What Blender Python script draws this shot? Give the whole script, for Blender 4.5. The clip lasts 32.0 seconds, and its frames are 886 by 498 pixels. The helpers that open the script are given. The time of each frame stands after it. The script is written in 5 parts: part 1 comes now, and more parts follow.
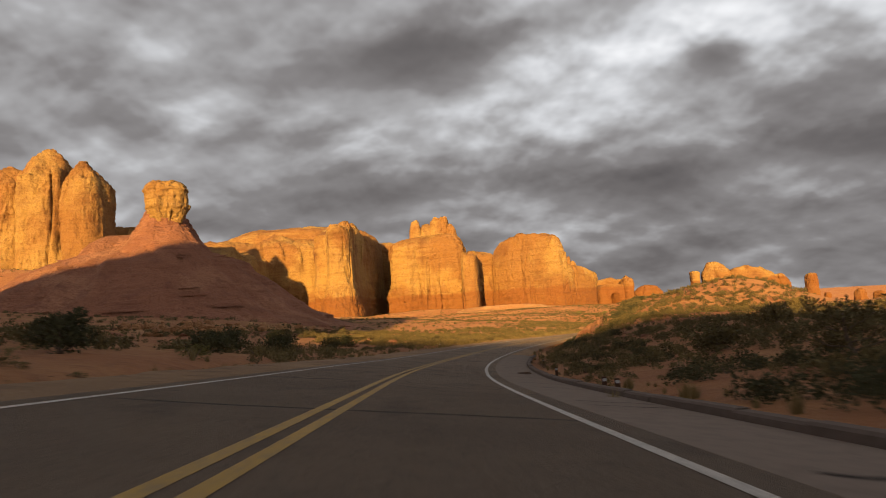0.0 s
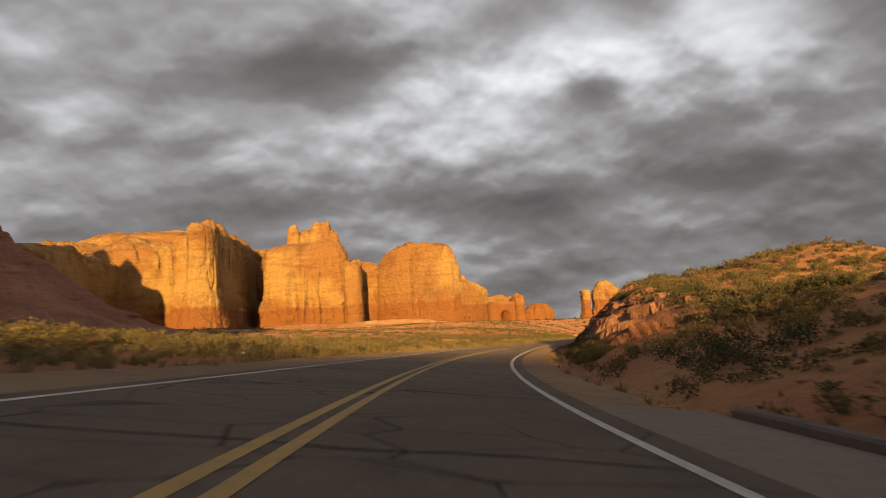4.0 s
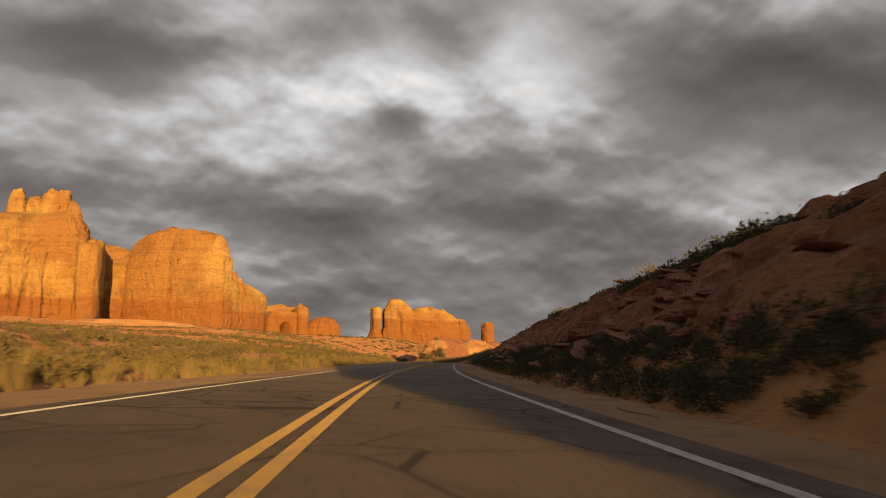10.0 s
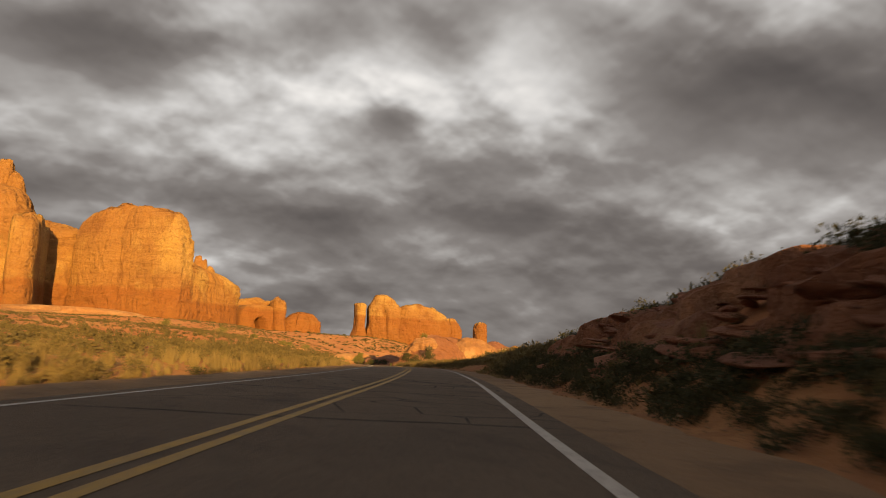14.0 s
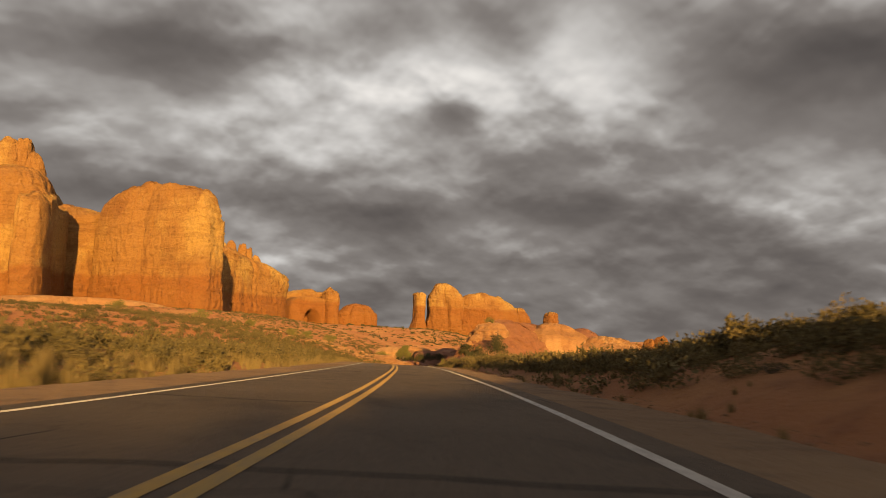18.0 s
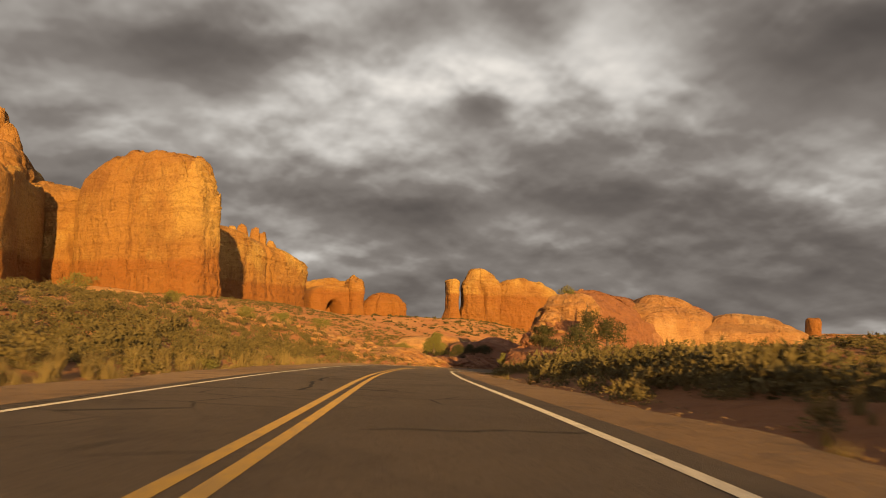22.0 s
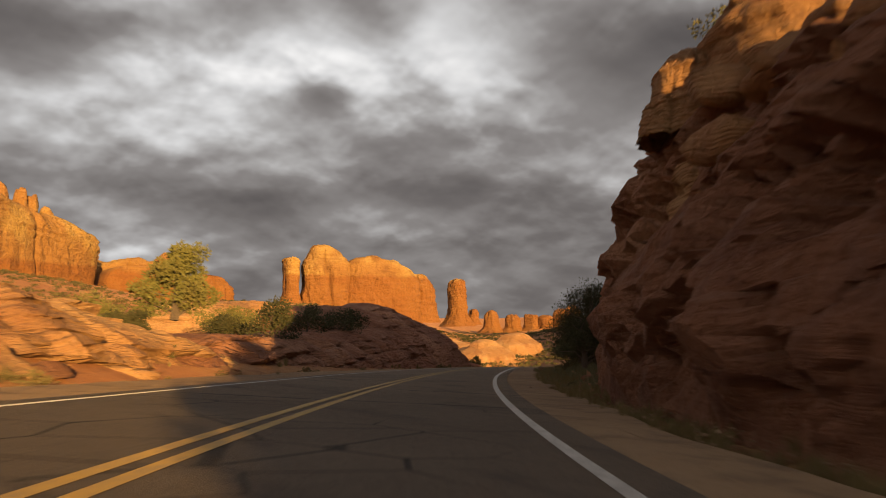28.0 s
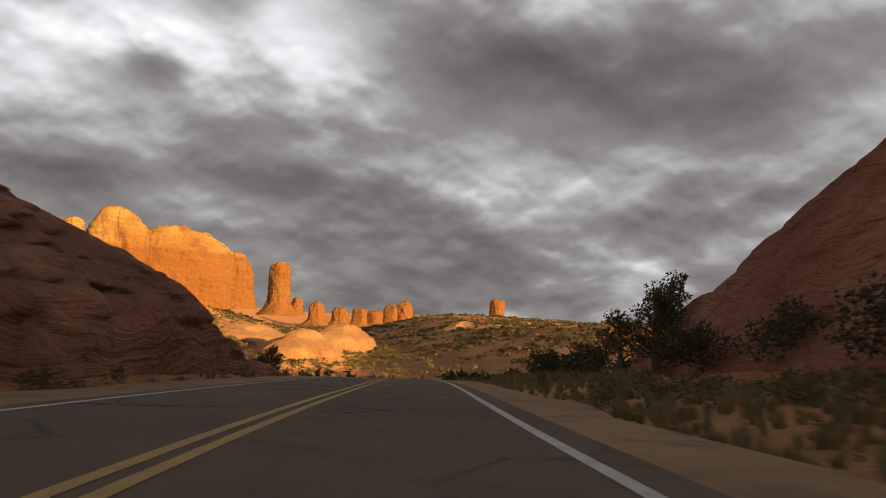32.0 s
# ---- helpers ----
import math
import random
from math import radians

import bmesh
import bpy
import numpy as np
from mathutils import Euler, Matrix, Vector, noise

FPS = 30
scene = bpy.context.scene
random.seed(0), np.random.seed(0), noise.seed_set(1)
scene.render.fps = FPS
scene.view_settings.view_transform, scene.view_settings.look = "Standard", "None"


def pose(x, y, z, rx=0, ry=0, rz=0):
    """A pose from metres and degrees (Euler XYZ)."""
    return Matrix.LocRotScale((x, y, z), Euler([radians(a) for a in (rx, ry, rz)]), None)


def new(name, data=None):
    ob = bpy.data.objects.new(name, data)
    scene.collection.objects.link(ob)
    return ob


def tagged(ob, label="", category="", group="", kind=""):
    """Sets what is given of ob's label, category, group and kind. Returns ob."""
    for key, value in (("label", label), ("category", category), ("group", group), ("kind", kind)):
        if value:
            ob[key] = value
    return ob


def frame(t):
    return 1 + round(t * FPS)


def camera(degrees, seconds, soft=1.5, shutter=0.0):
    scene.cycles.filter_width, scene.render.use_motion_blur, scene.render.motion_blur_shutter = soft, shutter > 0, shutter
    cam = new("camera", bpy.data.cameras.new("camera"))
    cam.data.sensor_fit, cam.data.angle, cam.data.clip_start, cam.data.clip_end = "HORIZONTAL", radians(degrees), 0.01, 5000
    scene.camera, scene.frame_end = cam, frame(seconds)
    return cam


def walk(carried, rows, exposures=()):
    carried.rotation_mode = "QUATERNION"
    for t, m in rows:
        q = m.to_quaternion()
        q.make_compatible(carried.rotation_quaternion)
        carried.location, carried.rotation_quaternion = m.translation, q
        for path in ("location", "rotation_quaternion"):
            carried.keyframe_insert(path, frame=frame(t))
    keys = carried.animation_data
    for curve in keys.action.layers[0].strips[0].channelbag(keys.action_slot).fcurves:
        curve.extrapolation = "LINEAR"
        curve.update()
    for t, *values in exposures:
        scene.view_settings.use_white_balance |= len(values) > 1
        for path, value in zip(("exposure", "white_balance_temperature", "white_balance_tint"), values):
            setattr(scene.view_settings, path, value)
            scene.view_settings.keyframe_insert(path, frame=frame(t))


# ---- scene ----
# seconds, stops, kelvin, tint
EXPOSURES = ((0.0, 0.65, 6150, 10), (5.0, 0.6, 6150, 10), (8.0, 0.48, 6250, 10), (13.0, 0.57, 6600, 10), (18.0, 0.47, 6700, 10), (22.5, 0.45, 6950, 10),
             (27.0, 0.52, 6550, 10), (29.0, 0.77, 6250, 10), (32.0, 0.82, 6200, 10))
cam = camera(63.00, 32.0, soft=0.7, shutter=0.4)
# seconds, x, y, z, tilt, lean, turn
PATH = (
    (0.0, 0.00, 0.00, 0.00, 94.87, 3.63, -0.00),
    (0.5, -0.25, 8.63, -0.54, 94.88, 3.15, -0.69),
    (1.0, -0.38, 17.26, -1.07, 94.99, 3.04, -1.61),
    (1.5, -0.37, 25.87, -1.59, 95.09, 3.16, -2.49),
    (2.0, -0.20, 34.45, -2.08, 94.97, 3.63, -3.35),
    (2.5, 0.14, 42.99, -2.55, 95.08, 4.49, -4.28),
    (3.0, 0.69, 51.48, -2.98, 95.41, 4.61, -5.18),
    (3.5, 1.48, 59.91, -3.38, 95.51, 4.12, -6.34),
    (4.0, 2.55, 68.27, -3.74, 95.88, 2.78, -9.27),
    (4.5, 3.88, 76.55, -4.06, 96.17, 1.98, -11.78),
    (5.0, 5.46, 84.75, -4.36, 96.27, 2.00, -13.19),
    (5.5, 7.24, 92.87, -4.64, 96.26, 2.47, -13.80),
    (6.0, 9.18, 100.90, -4.89, 96.41, 2.32, -15.00),
    (6.5, 11.27, 108.83, -5.13, 96.63, 1.93, -16.26),
    (7.0, 13.49, 116.68, -5.35, 96.86, 1.79, -17.75),
    (7.5, 15.84, 124.44, -5.55, 96.91, 1.43, -19.26),
    (8.0, 18.31, 132.12, -5.74, 96.98, 0.91, -20.61),
    (8.5, 20.90, 139.72, -5.93, 97.25, 0.22, -22.12),
    (9.0, 23.64, 147.26, -6.11, 97.24, -0.41, -23.47),
    (9.5, 26.52, 154.75, -6.29, 97.28, -1.20, -24.78),
    (10.0, 29.58, 162.22, -6.47, 97.21, -1.59, -26.29),
    (10.5, 32.81, 169.67, -6.66, 97.15, -1.93, -27.50),
    (11.0, 36.24, 177.14, -6.85, 97.13, -2.45, -28.61),
    (11.5, 39.83, 184.64, -7.05, 97.16, -2.71, -29.48),
    (12.0, 43.58, 192.21, -7.25, 97.34, -2.81, -29.18),
    (12.5, 47.44, 199.85, -7.45, 97.30, -3.04, -28.48),
    (13.0, 51.40, 207.60, -7.65, 97.33, -2.98, -27.89),
    (13.5, 55.44, 215.45, -7.85, 97.37, -3.07, -27.52),
    (14.0, 59.55, 223.40, -8.06, 97.40, -2.94, -27.19),
    (14.5, 63.72, 231.44, -8.26, 97.47, -3.19, -27.02),
    (15.0, 67.94, 239.56, -8.47, 97.38, -2.95, -28.29),
    (15.5, 72.16, 247.76, -8.68, 97.31, -2.90, -28.51),
    (16.0, 76.33, 256.04, -8.90, 97.27, -3.15, -27.00),
    (16.5, 80.37, 264.40, -9.13, 97.19, -3.44, -24.41),
    (17.0, 84.27, 272.85, -9.38, 96.90, -2.99, -23.43),
    (17.5, 88.00, 281.36, -9.63, 96.75, -2.53, -22.51),
    (18.0, 91.56, 289.90, -9.90, 96.71, -2.11, -22.01),
    (18.5, 94.98, 298.45, -10.17, 96.59, -1.97, -21.73),
    (19.0, 98.27, 306.98, -10.45, 96.52, -2.11, -21.49),
    (19.5, 101.44, 315.47, -10.74, 96.45, -2.26, -21.35),
    (20.0, 104.47, 323.93, -11.03, 96.39, -1.97, -20.90),
    (20.5, 107.37, 332.34, -11.33, 96.21, -1.61, -20.16),
    (21.0, 110.13, 340.70, -11.63, 96.19, -1.28, -19.70),
    (21.5, 112.76, 348.99, -11.94, 96.11, -1.05, -19.43),
    (22.0, 115.27, 357.21, -12.26, 96.09, -1.11, -19.43),
    (22.5, 117.73, 365.38, -12.59, 96.08, -1.06, -19.74),
    (23.0, 120.16, 373.50, -12.93, 96.11, -1.26, -20.08),
    (23.5, 122.63, 381.58, -13.29, 96.01, -1.33, -20.52),
    (24.0, 125.18, 389.64, -13.67, 95.79, -1.24, -20.73),
    (24.5, 127.85, 397.68, -14.08, 95.64, -1.01, -21.01),
    (25.0, 130.69, 405.68, -14.52, 95.50, -0.80, -22.31),
    (25.5, 133.74, 413.62, -14.99, 95.35, -0.45, -23.85),
    (26.0, 137.02, 421.49, -15.47, 95.23, 0.01, -25.21),
    (26.5, 140.57, 429.25, -15.98, 95.21, 0.42, -26.45),
    (27.0, 144.38, 436.88, -16.51, 95.31, 0.46, -28.52),
    (27.5, 148.46, 444.38, -17.05, 95.42, 0.63, -30.24),
    (28.0, 152.74, 451.75, -17.57, 95.52, 0.59, -31.70),
    (28.5, 157.16, 459.04, -18.07, 95.48, 0.25, -32.84),
    (29.0, 161.69, 466.26, -18.54, 95.50, 0.11, -34.00),
    (29.5, 166.38, 473.38, -19.01, 95.36, -0.74, -35.63),
    (30.0, 171.24, 480.37, -19.47, 95.33, -1.55, -37.63),
    (30.5, 176.31, 487.21, -19.92, 95.36, -1.70, -40.04),
    (31.0, 181.60, 493.89, -20.38, 95.52, -1.98, -42.41),
    (31.5, 187.09, 500.40, -20.84, 95.64, -2.48, -44.11),
    (32.0, 192.78, 506.74, -21.31, 95.56, -2.77, -45.34),
)
walk(cam, [(r[0], pose(*r[1:])) for r in PATH], EXPOSURES)

# ---- light ----
ANTISOLAR = -8.0          # heading of the shadows, degrees anticlockwise from +y
SUN_ELEV = 6.8
sun = new("sun", bpy.data.lights.new("sun", "SUN"))
sun.data.energy, sun.data.angle, sun.data.color = 4.2, radians(0.6), (1.0, 0.60, 0.19)
sun.rotation_euler = (radians(90 - SUN_ELEV), 0, radians(ANTISOLAR))

world = bpy.data.worlds.new("sky")
scene.world = world
world.use_nodes = True


class Graph:
    """Small helper to write node trees as expressions."""

    def __init__(self, tree):
        self.t = tree

    def node(self, kind, **sets):
        n = self.t.nodes.new(kind)
        for k, v in sets.items():
            setattr(n, k, v)
        return n

    def put(self, socket, value):
        if hasattr(value, "is_linked"):
            self.t.links.new(value, socket)
        elif value is not None:
            socket.default_value = value

    def math(self, op, a, b=None, c=None):
        n = self.node("ShaderNodeMath", operation=op)
        for s, v in zip(n.inputs, (a, b, c)):
            self.put(s, v)
        return n.outputs[0]

    def vmath(self, op, a, b=None, scale=None):
        n = self.node("ShaderNodeVectorMath", operation=op)
        self.put(n.inputs[0], a)
        self.put(n.inputs[1], b)
        if scale is not None:
            self.put(n.inputs["Scale"], scale)
        return n.outputs["Value"] if op in ("DOT_PRODUCT", "DISTANCE", "LENGTH") else n.outputs[0]

    def noise(self, vec, scale, detail=4.0, rough=0.55, distort=0.0):
        n = self.node("ShaderNodeTexNoise")
        self.put(n.inputs["Vector"], vec)
        for k, v in (("Scale", scale), ("Detail", detail), ("Roughness", rough), ("Distortion", distort)):
            self.put(n.inputs[k], v)
        return n.outputs[0]

    def ramp(self, fac, stops, mode="LINEAR"):
        n = self.node("ShaderNodeValToRGB")
        n.color_ramp.interpolation = mode
        els = n.color_ramp.elements
        while len(els) < len(stops):
            els.new(0.5)
        for e, (pos, col) in zip(els, stops):
            e.position = pos
            e.color = (*col, 1) if len(col) == 3 else col
        self.put(n.inputs[0], fac)
        return n.outputs[0]

    def mix(self, fac, a, b, blend="MIX"):
        n = self.node("ShaderNodeMix", data_type="RGBA", blend_type=blend)
        self.put(n.inputs[0], fac)
        for s, v in ((n.inputs[6], a), (n.inputs[7], b)):
            self.put(s, (*v, 1) if isinstance(v, tuple) and len(v) == 3 else v)
        return n.outputs[2]

    def span(self, v, a, b, lo=0.0, hi=1.0, smooth=True):
        n = self.node("ShaderNodeMapRange", interpolation_type="SMOOTHSTEP" if smooth else "LINEAR")
        for s, x in zip(n.inputs, (v, a, b, lo, hi)):
            self.put(s, x)
        return n.outputs[0]


def build_sky():
    g = Graph(world.node_tree)
    g.t.nodes.clear()
    d = g.node("ShaderNodeTexCoord").outputs["Generated"]
    xyz = g.node("ShaderNodeSeparateXYZ")
    g.put(xyz.inputs[0], d)
    # the cloud deck: a level layer of soft billows seen from below
    def deck(direction):
        q = g.node("ShaderNodeSeparateXYZ")
        g.put(q.inputs[0], direction)
        k = g.math("DIVIDE", 1.0, g.math("ADD", g.math("MAXIMUM", q.outputs[2], 0.0), 0.40))
        return g.vmath("MULTIPLY", g.vmath("SCALE", direction, scale=k), (1, 1, 0))

    flat = deck(d)
    above = deck(g.vmath("ADD", d, (0.0, 0.0, 0.035)))
    big = g.noise(flat, 1.3, 2.5, 0.42, 0.2)
    mid = g.noise(g.vmath("ADD", flat, (7.3, 2.1, 0)), 2.7, 4.5, 0.50, 0.25)
    mid_above = g.noise(g.vmath("ADD", above, (7.3, 2.1, 0)), 2.7, 4.5, 0.50, 0.25)
    fine = g.noise(g.vmath("ADD", flat, (1.7, 9.4, 3)), 8.0, 3, 0.45, 0.1)
    fine_above = g.noise(g.vmath("ADD", deck(g.vmath("ADD", d, (0.0, 0.0, 0.012))), (1.7, 9.4, 3)), 8.0, 3, 0.45, 0.1)
    v = g.math("ADD", g.math("MULTIPLY", big, 0.52), g.math("ADD", g.math("MULTIPLY", mid, 0.36), g.math("MULTIPLY", fine, 0.15)))
    # billows are paler on their upper edge and darker beneath
    relief = g.math("ADD", g.math("MULTIPLY", g.math("SUBTRACT", mid, mid_above), 0.34), g.math("MULTIPLY", g.math("SUBTRACT", fine, fine_above), 0.20))
    v = g.math("ADD", g.math("ADD", v, relief), 0.014)
    # the large masses of cloud: heading, elevation, spread across, spread up, weight
    head = g.math("ARCTAN2", xyz.outputs[0], xyz.outputs[1])
    elev = g.math("ARCSINE", xyz.outputs[2])
    for a, e, sa, se, w in PALE_GAPS + DARK_MASSES:
        w *= 1.3 if w < 0 else (0.45 if e < 14 else 0.95)
        p = g.math("DIVIDE", g.math("SUBTRACT", head, radians(a)), radians(sa))
        q = g.math("DIVIDE", g.math("SUBTRACT", elev, radians(e)), radians(se))
        p = g.math("ADD", p, g.math("MULTIPLY", g.math("SUBTRACT", mid, 0.5), 2.0))
        q = g.math("ADD", q, g.math("MULTIPLY", g.math("SUBTRACT", fine, 0.5), 1.6))
        r = g.math("ADD", g.math("MULTIPLY", p, p), g.math("MULTIPLY", q, q))
        v = g.math("ADD", v, g.math("MULTIPLY", g.math("EXPONENT", g.math("MULTIPLY", r, -1.0)), w))
    # the deck is thick and dark overhead and behind
    v = g.math("SUBTRACT", v, g.span(elev, radians(15), radians(6), 0.0, 0.07))
    high = g.span(elev, radians(26), radians(50), 0.0, 0.12)
    back = g.span(g.math("COSINE", g.math("SUBTRACT", head, radians(20))), 0.3, -0.5, 0.0, 0.08)
    v = g.math("SUBTRACT", v, g.math("ADD", high, back))
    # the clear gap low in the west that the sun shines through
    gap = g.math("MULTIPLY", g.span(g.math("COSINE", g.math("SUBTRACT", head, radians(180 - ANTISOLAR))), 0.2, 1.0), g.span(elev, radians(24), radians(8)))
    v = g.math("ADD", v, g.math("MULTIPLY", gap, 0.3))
    cloud = g.ramp(v, ((0.12, (0.062, 0.055, 0.053)), (0.30, (0.105, 0.094, 0.089)), (0.43, (0.162, 0.149, 0.142)), (0.53, (0.268, 0.256, 0.247)), (0.62, (0.43, 0.422, 0.414)), (0.76, (0.70, 0.682, 0.66))))
    sky = g.node("ShaderNodeTexSky", sky_type="NISHITA", sun_disc=False, sun_elevation=radians(SUN_ELEV), sun_rotation=radians(180 - ANTISOLAR))
    clear = g.vmath("SCALE", sky.outputs[0], scale=0.06)
    thin = g.span(v, 0.70, 0.95, 0.0, 0.5)
    col = g.mix(thin, cloud, clear)
    bg = g.node("ShaderNodeBackground")
    g.put(bg.inputs[0], col)
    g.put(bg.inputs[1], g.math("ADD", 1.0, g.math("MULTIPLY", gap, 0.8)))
    out = g.node("ShaderNodeOutputWorld")
    g.t.links.new(bg.outputs[0], out.inputs[0])


# heading, elevation, spread in both, weight: bright gaps and dark masses of the cloud deck
PALE_GAPS = ((26, 23.5, 9, 3.0, 0.09), (14, 19, 4, 2.5, 0.07), (22.0, 20.8, 5.5, 2.6, 0.16), (29, 20, 6, 4, 0.1), (36, 18.5, 7, 4.0, 0.19), (50, 10.8, 8, 1.6, 0.08),
             (67, 13, 5, 1.2, 0.08), (5, 15.8, 7, 1.7, 0.08), (-18, 15.8, 2.5, 1.4, 0.08), (-20, 11.6, 4, 1.1, 0.13), (13, 15, 5, 2.6, 0.09), (15, 5.6, 5, 0.6, 0.08), (30, 8.0, 5, 0.7, 0.06))
DARK_MASSES = ((44, 4.5, 16, 3.6, -0.085), (28, 3.5, 12, 2.2, -0.05), (22.3, 17.4, 2.3, 1.5, -0.17), (25.5, 23.2, 4.0, 2.0, -0.13), (48, 20.5, 8, 4.0, -0.18), (57, 18, 9, 3.2, -0.13), (67, 16.2, 8, 1.8, -0.08), (36, 13.5, 8, 1.6, -0.06), (26, 10.5, 8, 1.6, -0.12),
               (16, 8.6, 7, 1.4, -0.11), (1, 20.5, 8, 2.6, -0.17), (-6, 18.5, 7, 2.6, -0.1), (-12.5, 14.3, 6, 1.8, -0.09), (-2, 9.5, 8, 1.6, -0.11), (30, 5.6, 12, 0.9, -0.06), (48, 4.0, 10, 1.6, -0.07),
               (44, 8, 12, 2.6, -0.07), (66, 8, 10, 3.5, -0.08), (72, 20, 9, 3.6, -0.15), (60, 21.5, 6, 3.0, -0.06))
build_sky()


# ---- materials ----
def material(name):
    m = bpy.data.materials.new(name)
    m.use_nodes = True
    g = Graph(m.node_tree)
    g.bsdf = m.node_tree.nodes["Principled BSDF"]
    g.pos = g.node("ShaderNodeNewGeometry").outputs["Position"]
    return m, g


def finish(g, color, rough, bump=None, strength=0.5, dist=0.1, metal=0.0, spec=0.3, dull=0.9):
    g.put(g.bsdf.inputs["Base Color"], color)
    g.put(g.bsdf.inputs["Roughness"], rough)
    g.put(g.bsdf.inputs["Metallic"], metal)
    g.put(g.bsdf.inputs["Specular IOR Level"], spec)
    g.put(g.bsdf.inputs["Diffuse Roughness"], dull)
    if bump is not None:
        b = g.node("ShaderNodeBump")
        g.put(b.inputs["Strength"], strength)
        g.put(b.inputs["Distance"], dist)
        g.put(b.inputs["Height"], bump)
        g.put(g.bsdf.inputs["Normal"], b.outputs[0])


def sandstone(name, pale, main, dark, layer=0.12, size=1.0, base=None, bedding=1.0):
    """Bedded sandstone: level bands, upright varnish streaks, joints, pits and grain; base: height under which the older, redder beds lie."""
    m, g = material(name)
    p = g.vmath("SCALE", g.pos, scale=1 / size)
    warp = g.noise(p, 0.03, 3)
    xyz = g.node("ShaderNodeSeparateXYZ")
    g.put(xyz.inputs[0], p)
    z = g.math("ADD", xyz.outputs[2], g.math("MULTIPLY", warp, 14.0))
    comb = g.node("ShaderNodeCombineXYZ")
    g.put(comb.inputs[0], g.math("MULTIPLY", xyz.outputs[0], 0.03))
    g.put(comb.inputs[1], g.math("MULTIPLY", xyz.outputs[1], 0.03))
    g.put(comb.inputs[2], z)
    bands = g.noise(comb.outputs[0], layer, 6, 0.7)
    beds = g.noise(comb.outputs[0], layer * 5, 3, 0.6)
    streak = g.noise(g.vmath("MULTIPLY", p, (1, 1, 0.22)), 0.12, 5, 0.62)
    blotch = g.noise(p, 0.045, 5, 0.6)
    grain = g.noise(p, 0.9, 7, 0.7)
    pit = g.noise(p, 0.32, 4, 0.6)
    col = g.ramp(bands, ((0.30, dark), (0.43, main), (0.60, main), (0.74, pale)))
    broad_patch = g.noise(p, 0.022, 4, 0.55)
    col = g.mix(g.span(broad_patch, 0.46, 0.62, 0, 0.85), col, pale)
    col = g.mix(g.span(blotch, 0.52, 0.70, 0, 0.6), col, dark)
    col = g.mix(g.span(streak, 0.54, 0.72, 0, 0.65), col, dark)
    if base is not None:
        old = g.span(g.math("ADD", xyz.outputs[2], g.math("MULTIPLY", blotch, 12.0)), base + 8.0, base + 4.0)
        massive = g.math("MULTIPLY", g.span(xyz.outputs[2], base + 4.0, base + 14.0), g.span(xyz.outputs[2], base + 42.0, base + 26.0))
        col = g.mix(g.math("MULTIPLY", massive, g.span(broad_patch, 0.40, 0.54, 0.1, 0.7)), col, pale)
        col = g.mix(g.math("MULTIPLY", old, 0.85), col, tuple(c * k for c, k in zip(main, (0.78, 0.60, 0.55))))
    col = g.mix(g.span(beds, 0.50, 0.62, 0, 0.45 * bedding), col, dark)
    col = g.mix(g.math("MULTIPLY", g.span(grain, 0.45, 0.68), 0.40), col, tuple(c * 0.5 for c in main))
    col = g.mix(g.span(pit, 0.56, 0.68, 0, 0.4), col, dark)
    h = g.math("ADD", g.math("MULTIPLY", beds, 1.5 * bedding), g.math("ADD", g.math("MULTIPLY", streak, 1.6), g.math("MULTIPLY", grain, 0.55)))
    h = g.math("ADD", h, g.math("MULTIPLY", pit, 1.3))
    finish(g, col, 0.92, h, 1.0, 2.4 * size)
    return m


def soil(name, main, pale, dark):
    m, g = material(name)
    a = g.noise(g.pos, 0.06, 5, 0.6)
    b = g.noise(g.pos, 0.9, 6, 0.65)
    c = g.noise(g.pos, 9.0, 4, 0.6)
    col = g.mix(g.span(a, 0.4, 0.65), main, pale)
    col = g.mix(g.span(b, 0.48, 0.68, 0, 0.6), col, dark)
    col = g.mix(g.span(c, 0.5, 0.75, 0, 0.45), col, tuple(x * 0.6 for x in main))
    grit = g.noise(g.pos, 42.0, 3, 0.7)
    col = g.mix(g.span(grit, 0.56, 0.70, 0, 0.6), col, tuple(min(1.0, x * 1.5) for x in pale))
    h = g.math("ADD", g.math("ADD", g.math("MULTIPLY", b, 0.6), g.math("MULTIPLY", c, 0.12)), g.math("MULTIPLY", grit, 0.03))
    finish(g, col, 0.95, h, 1.0, 0.5)
    return m


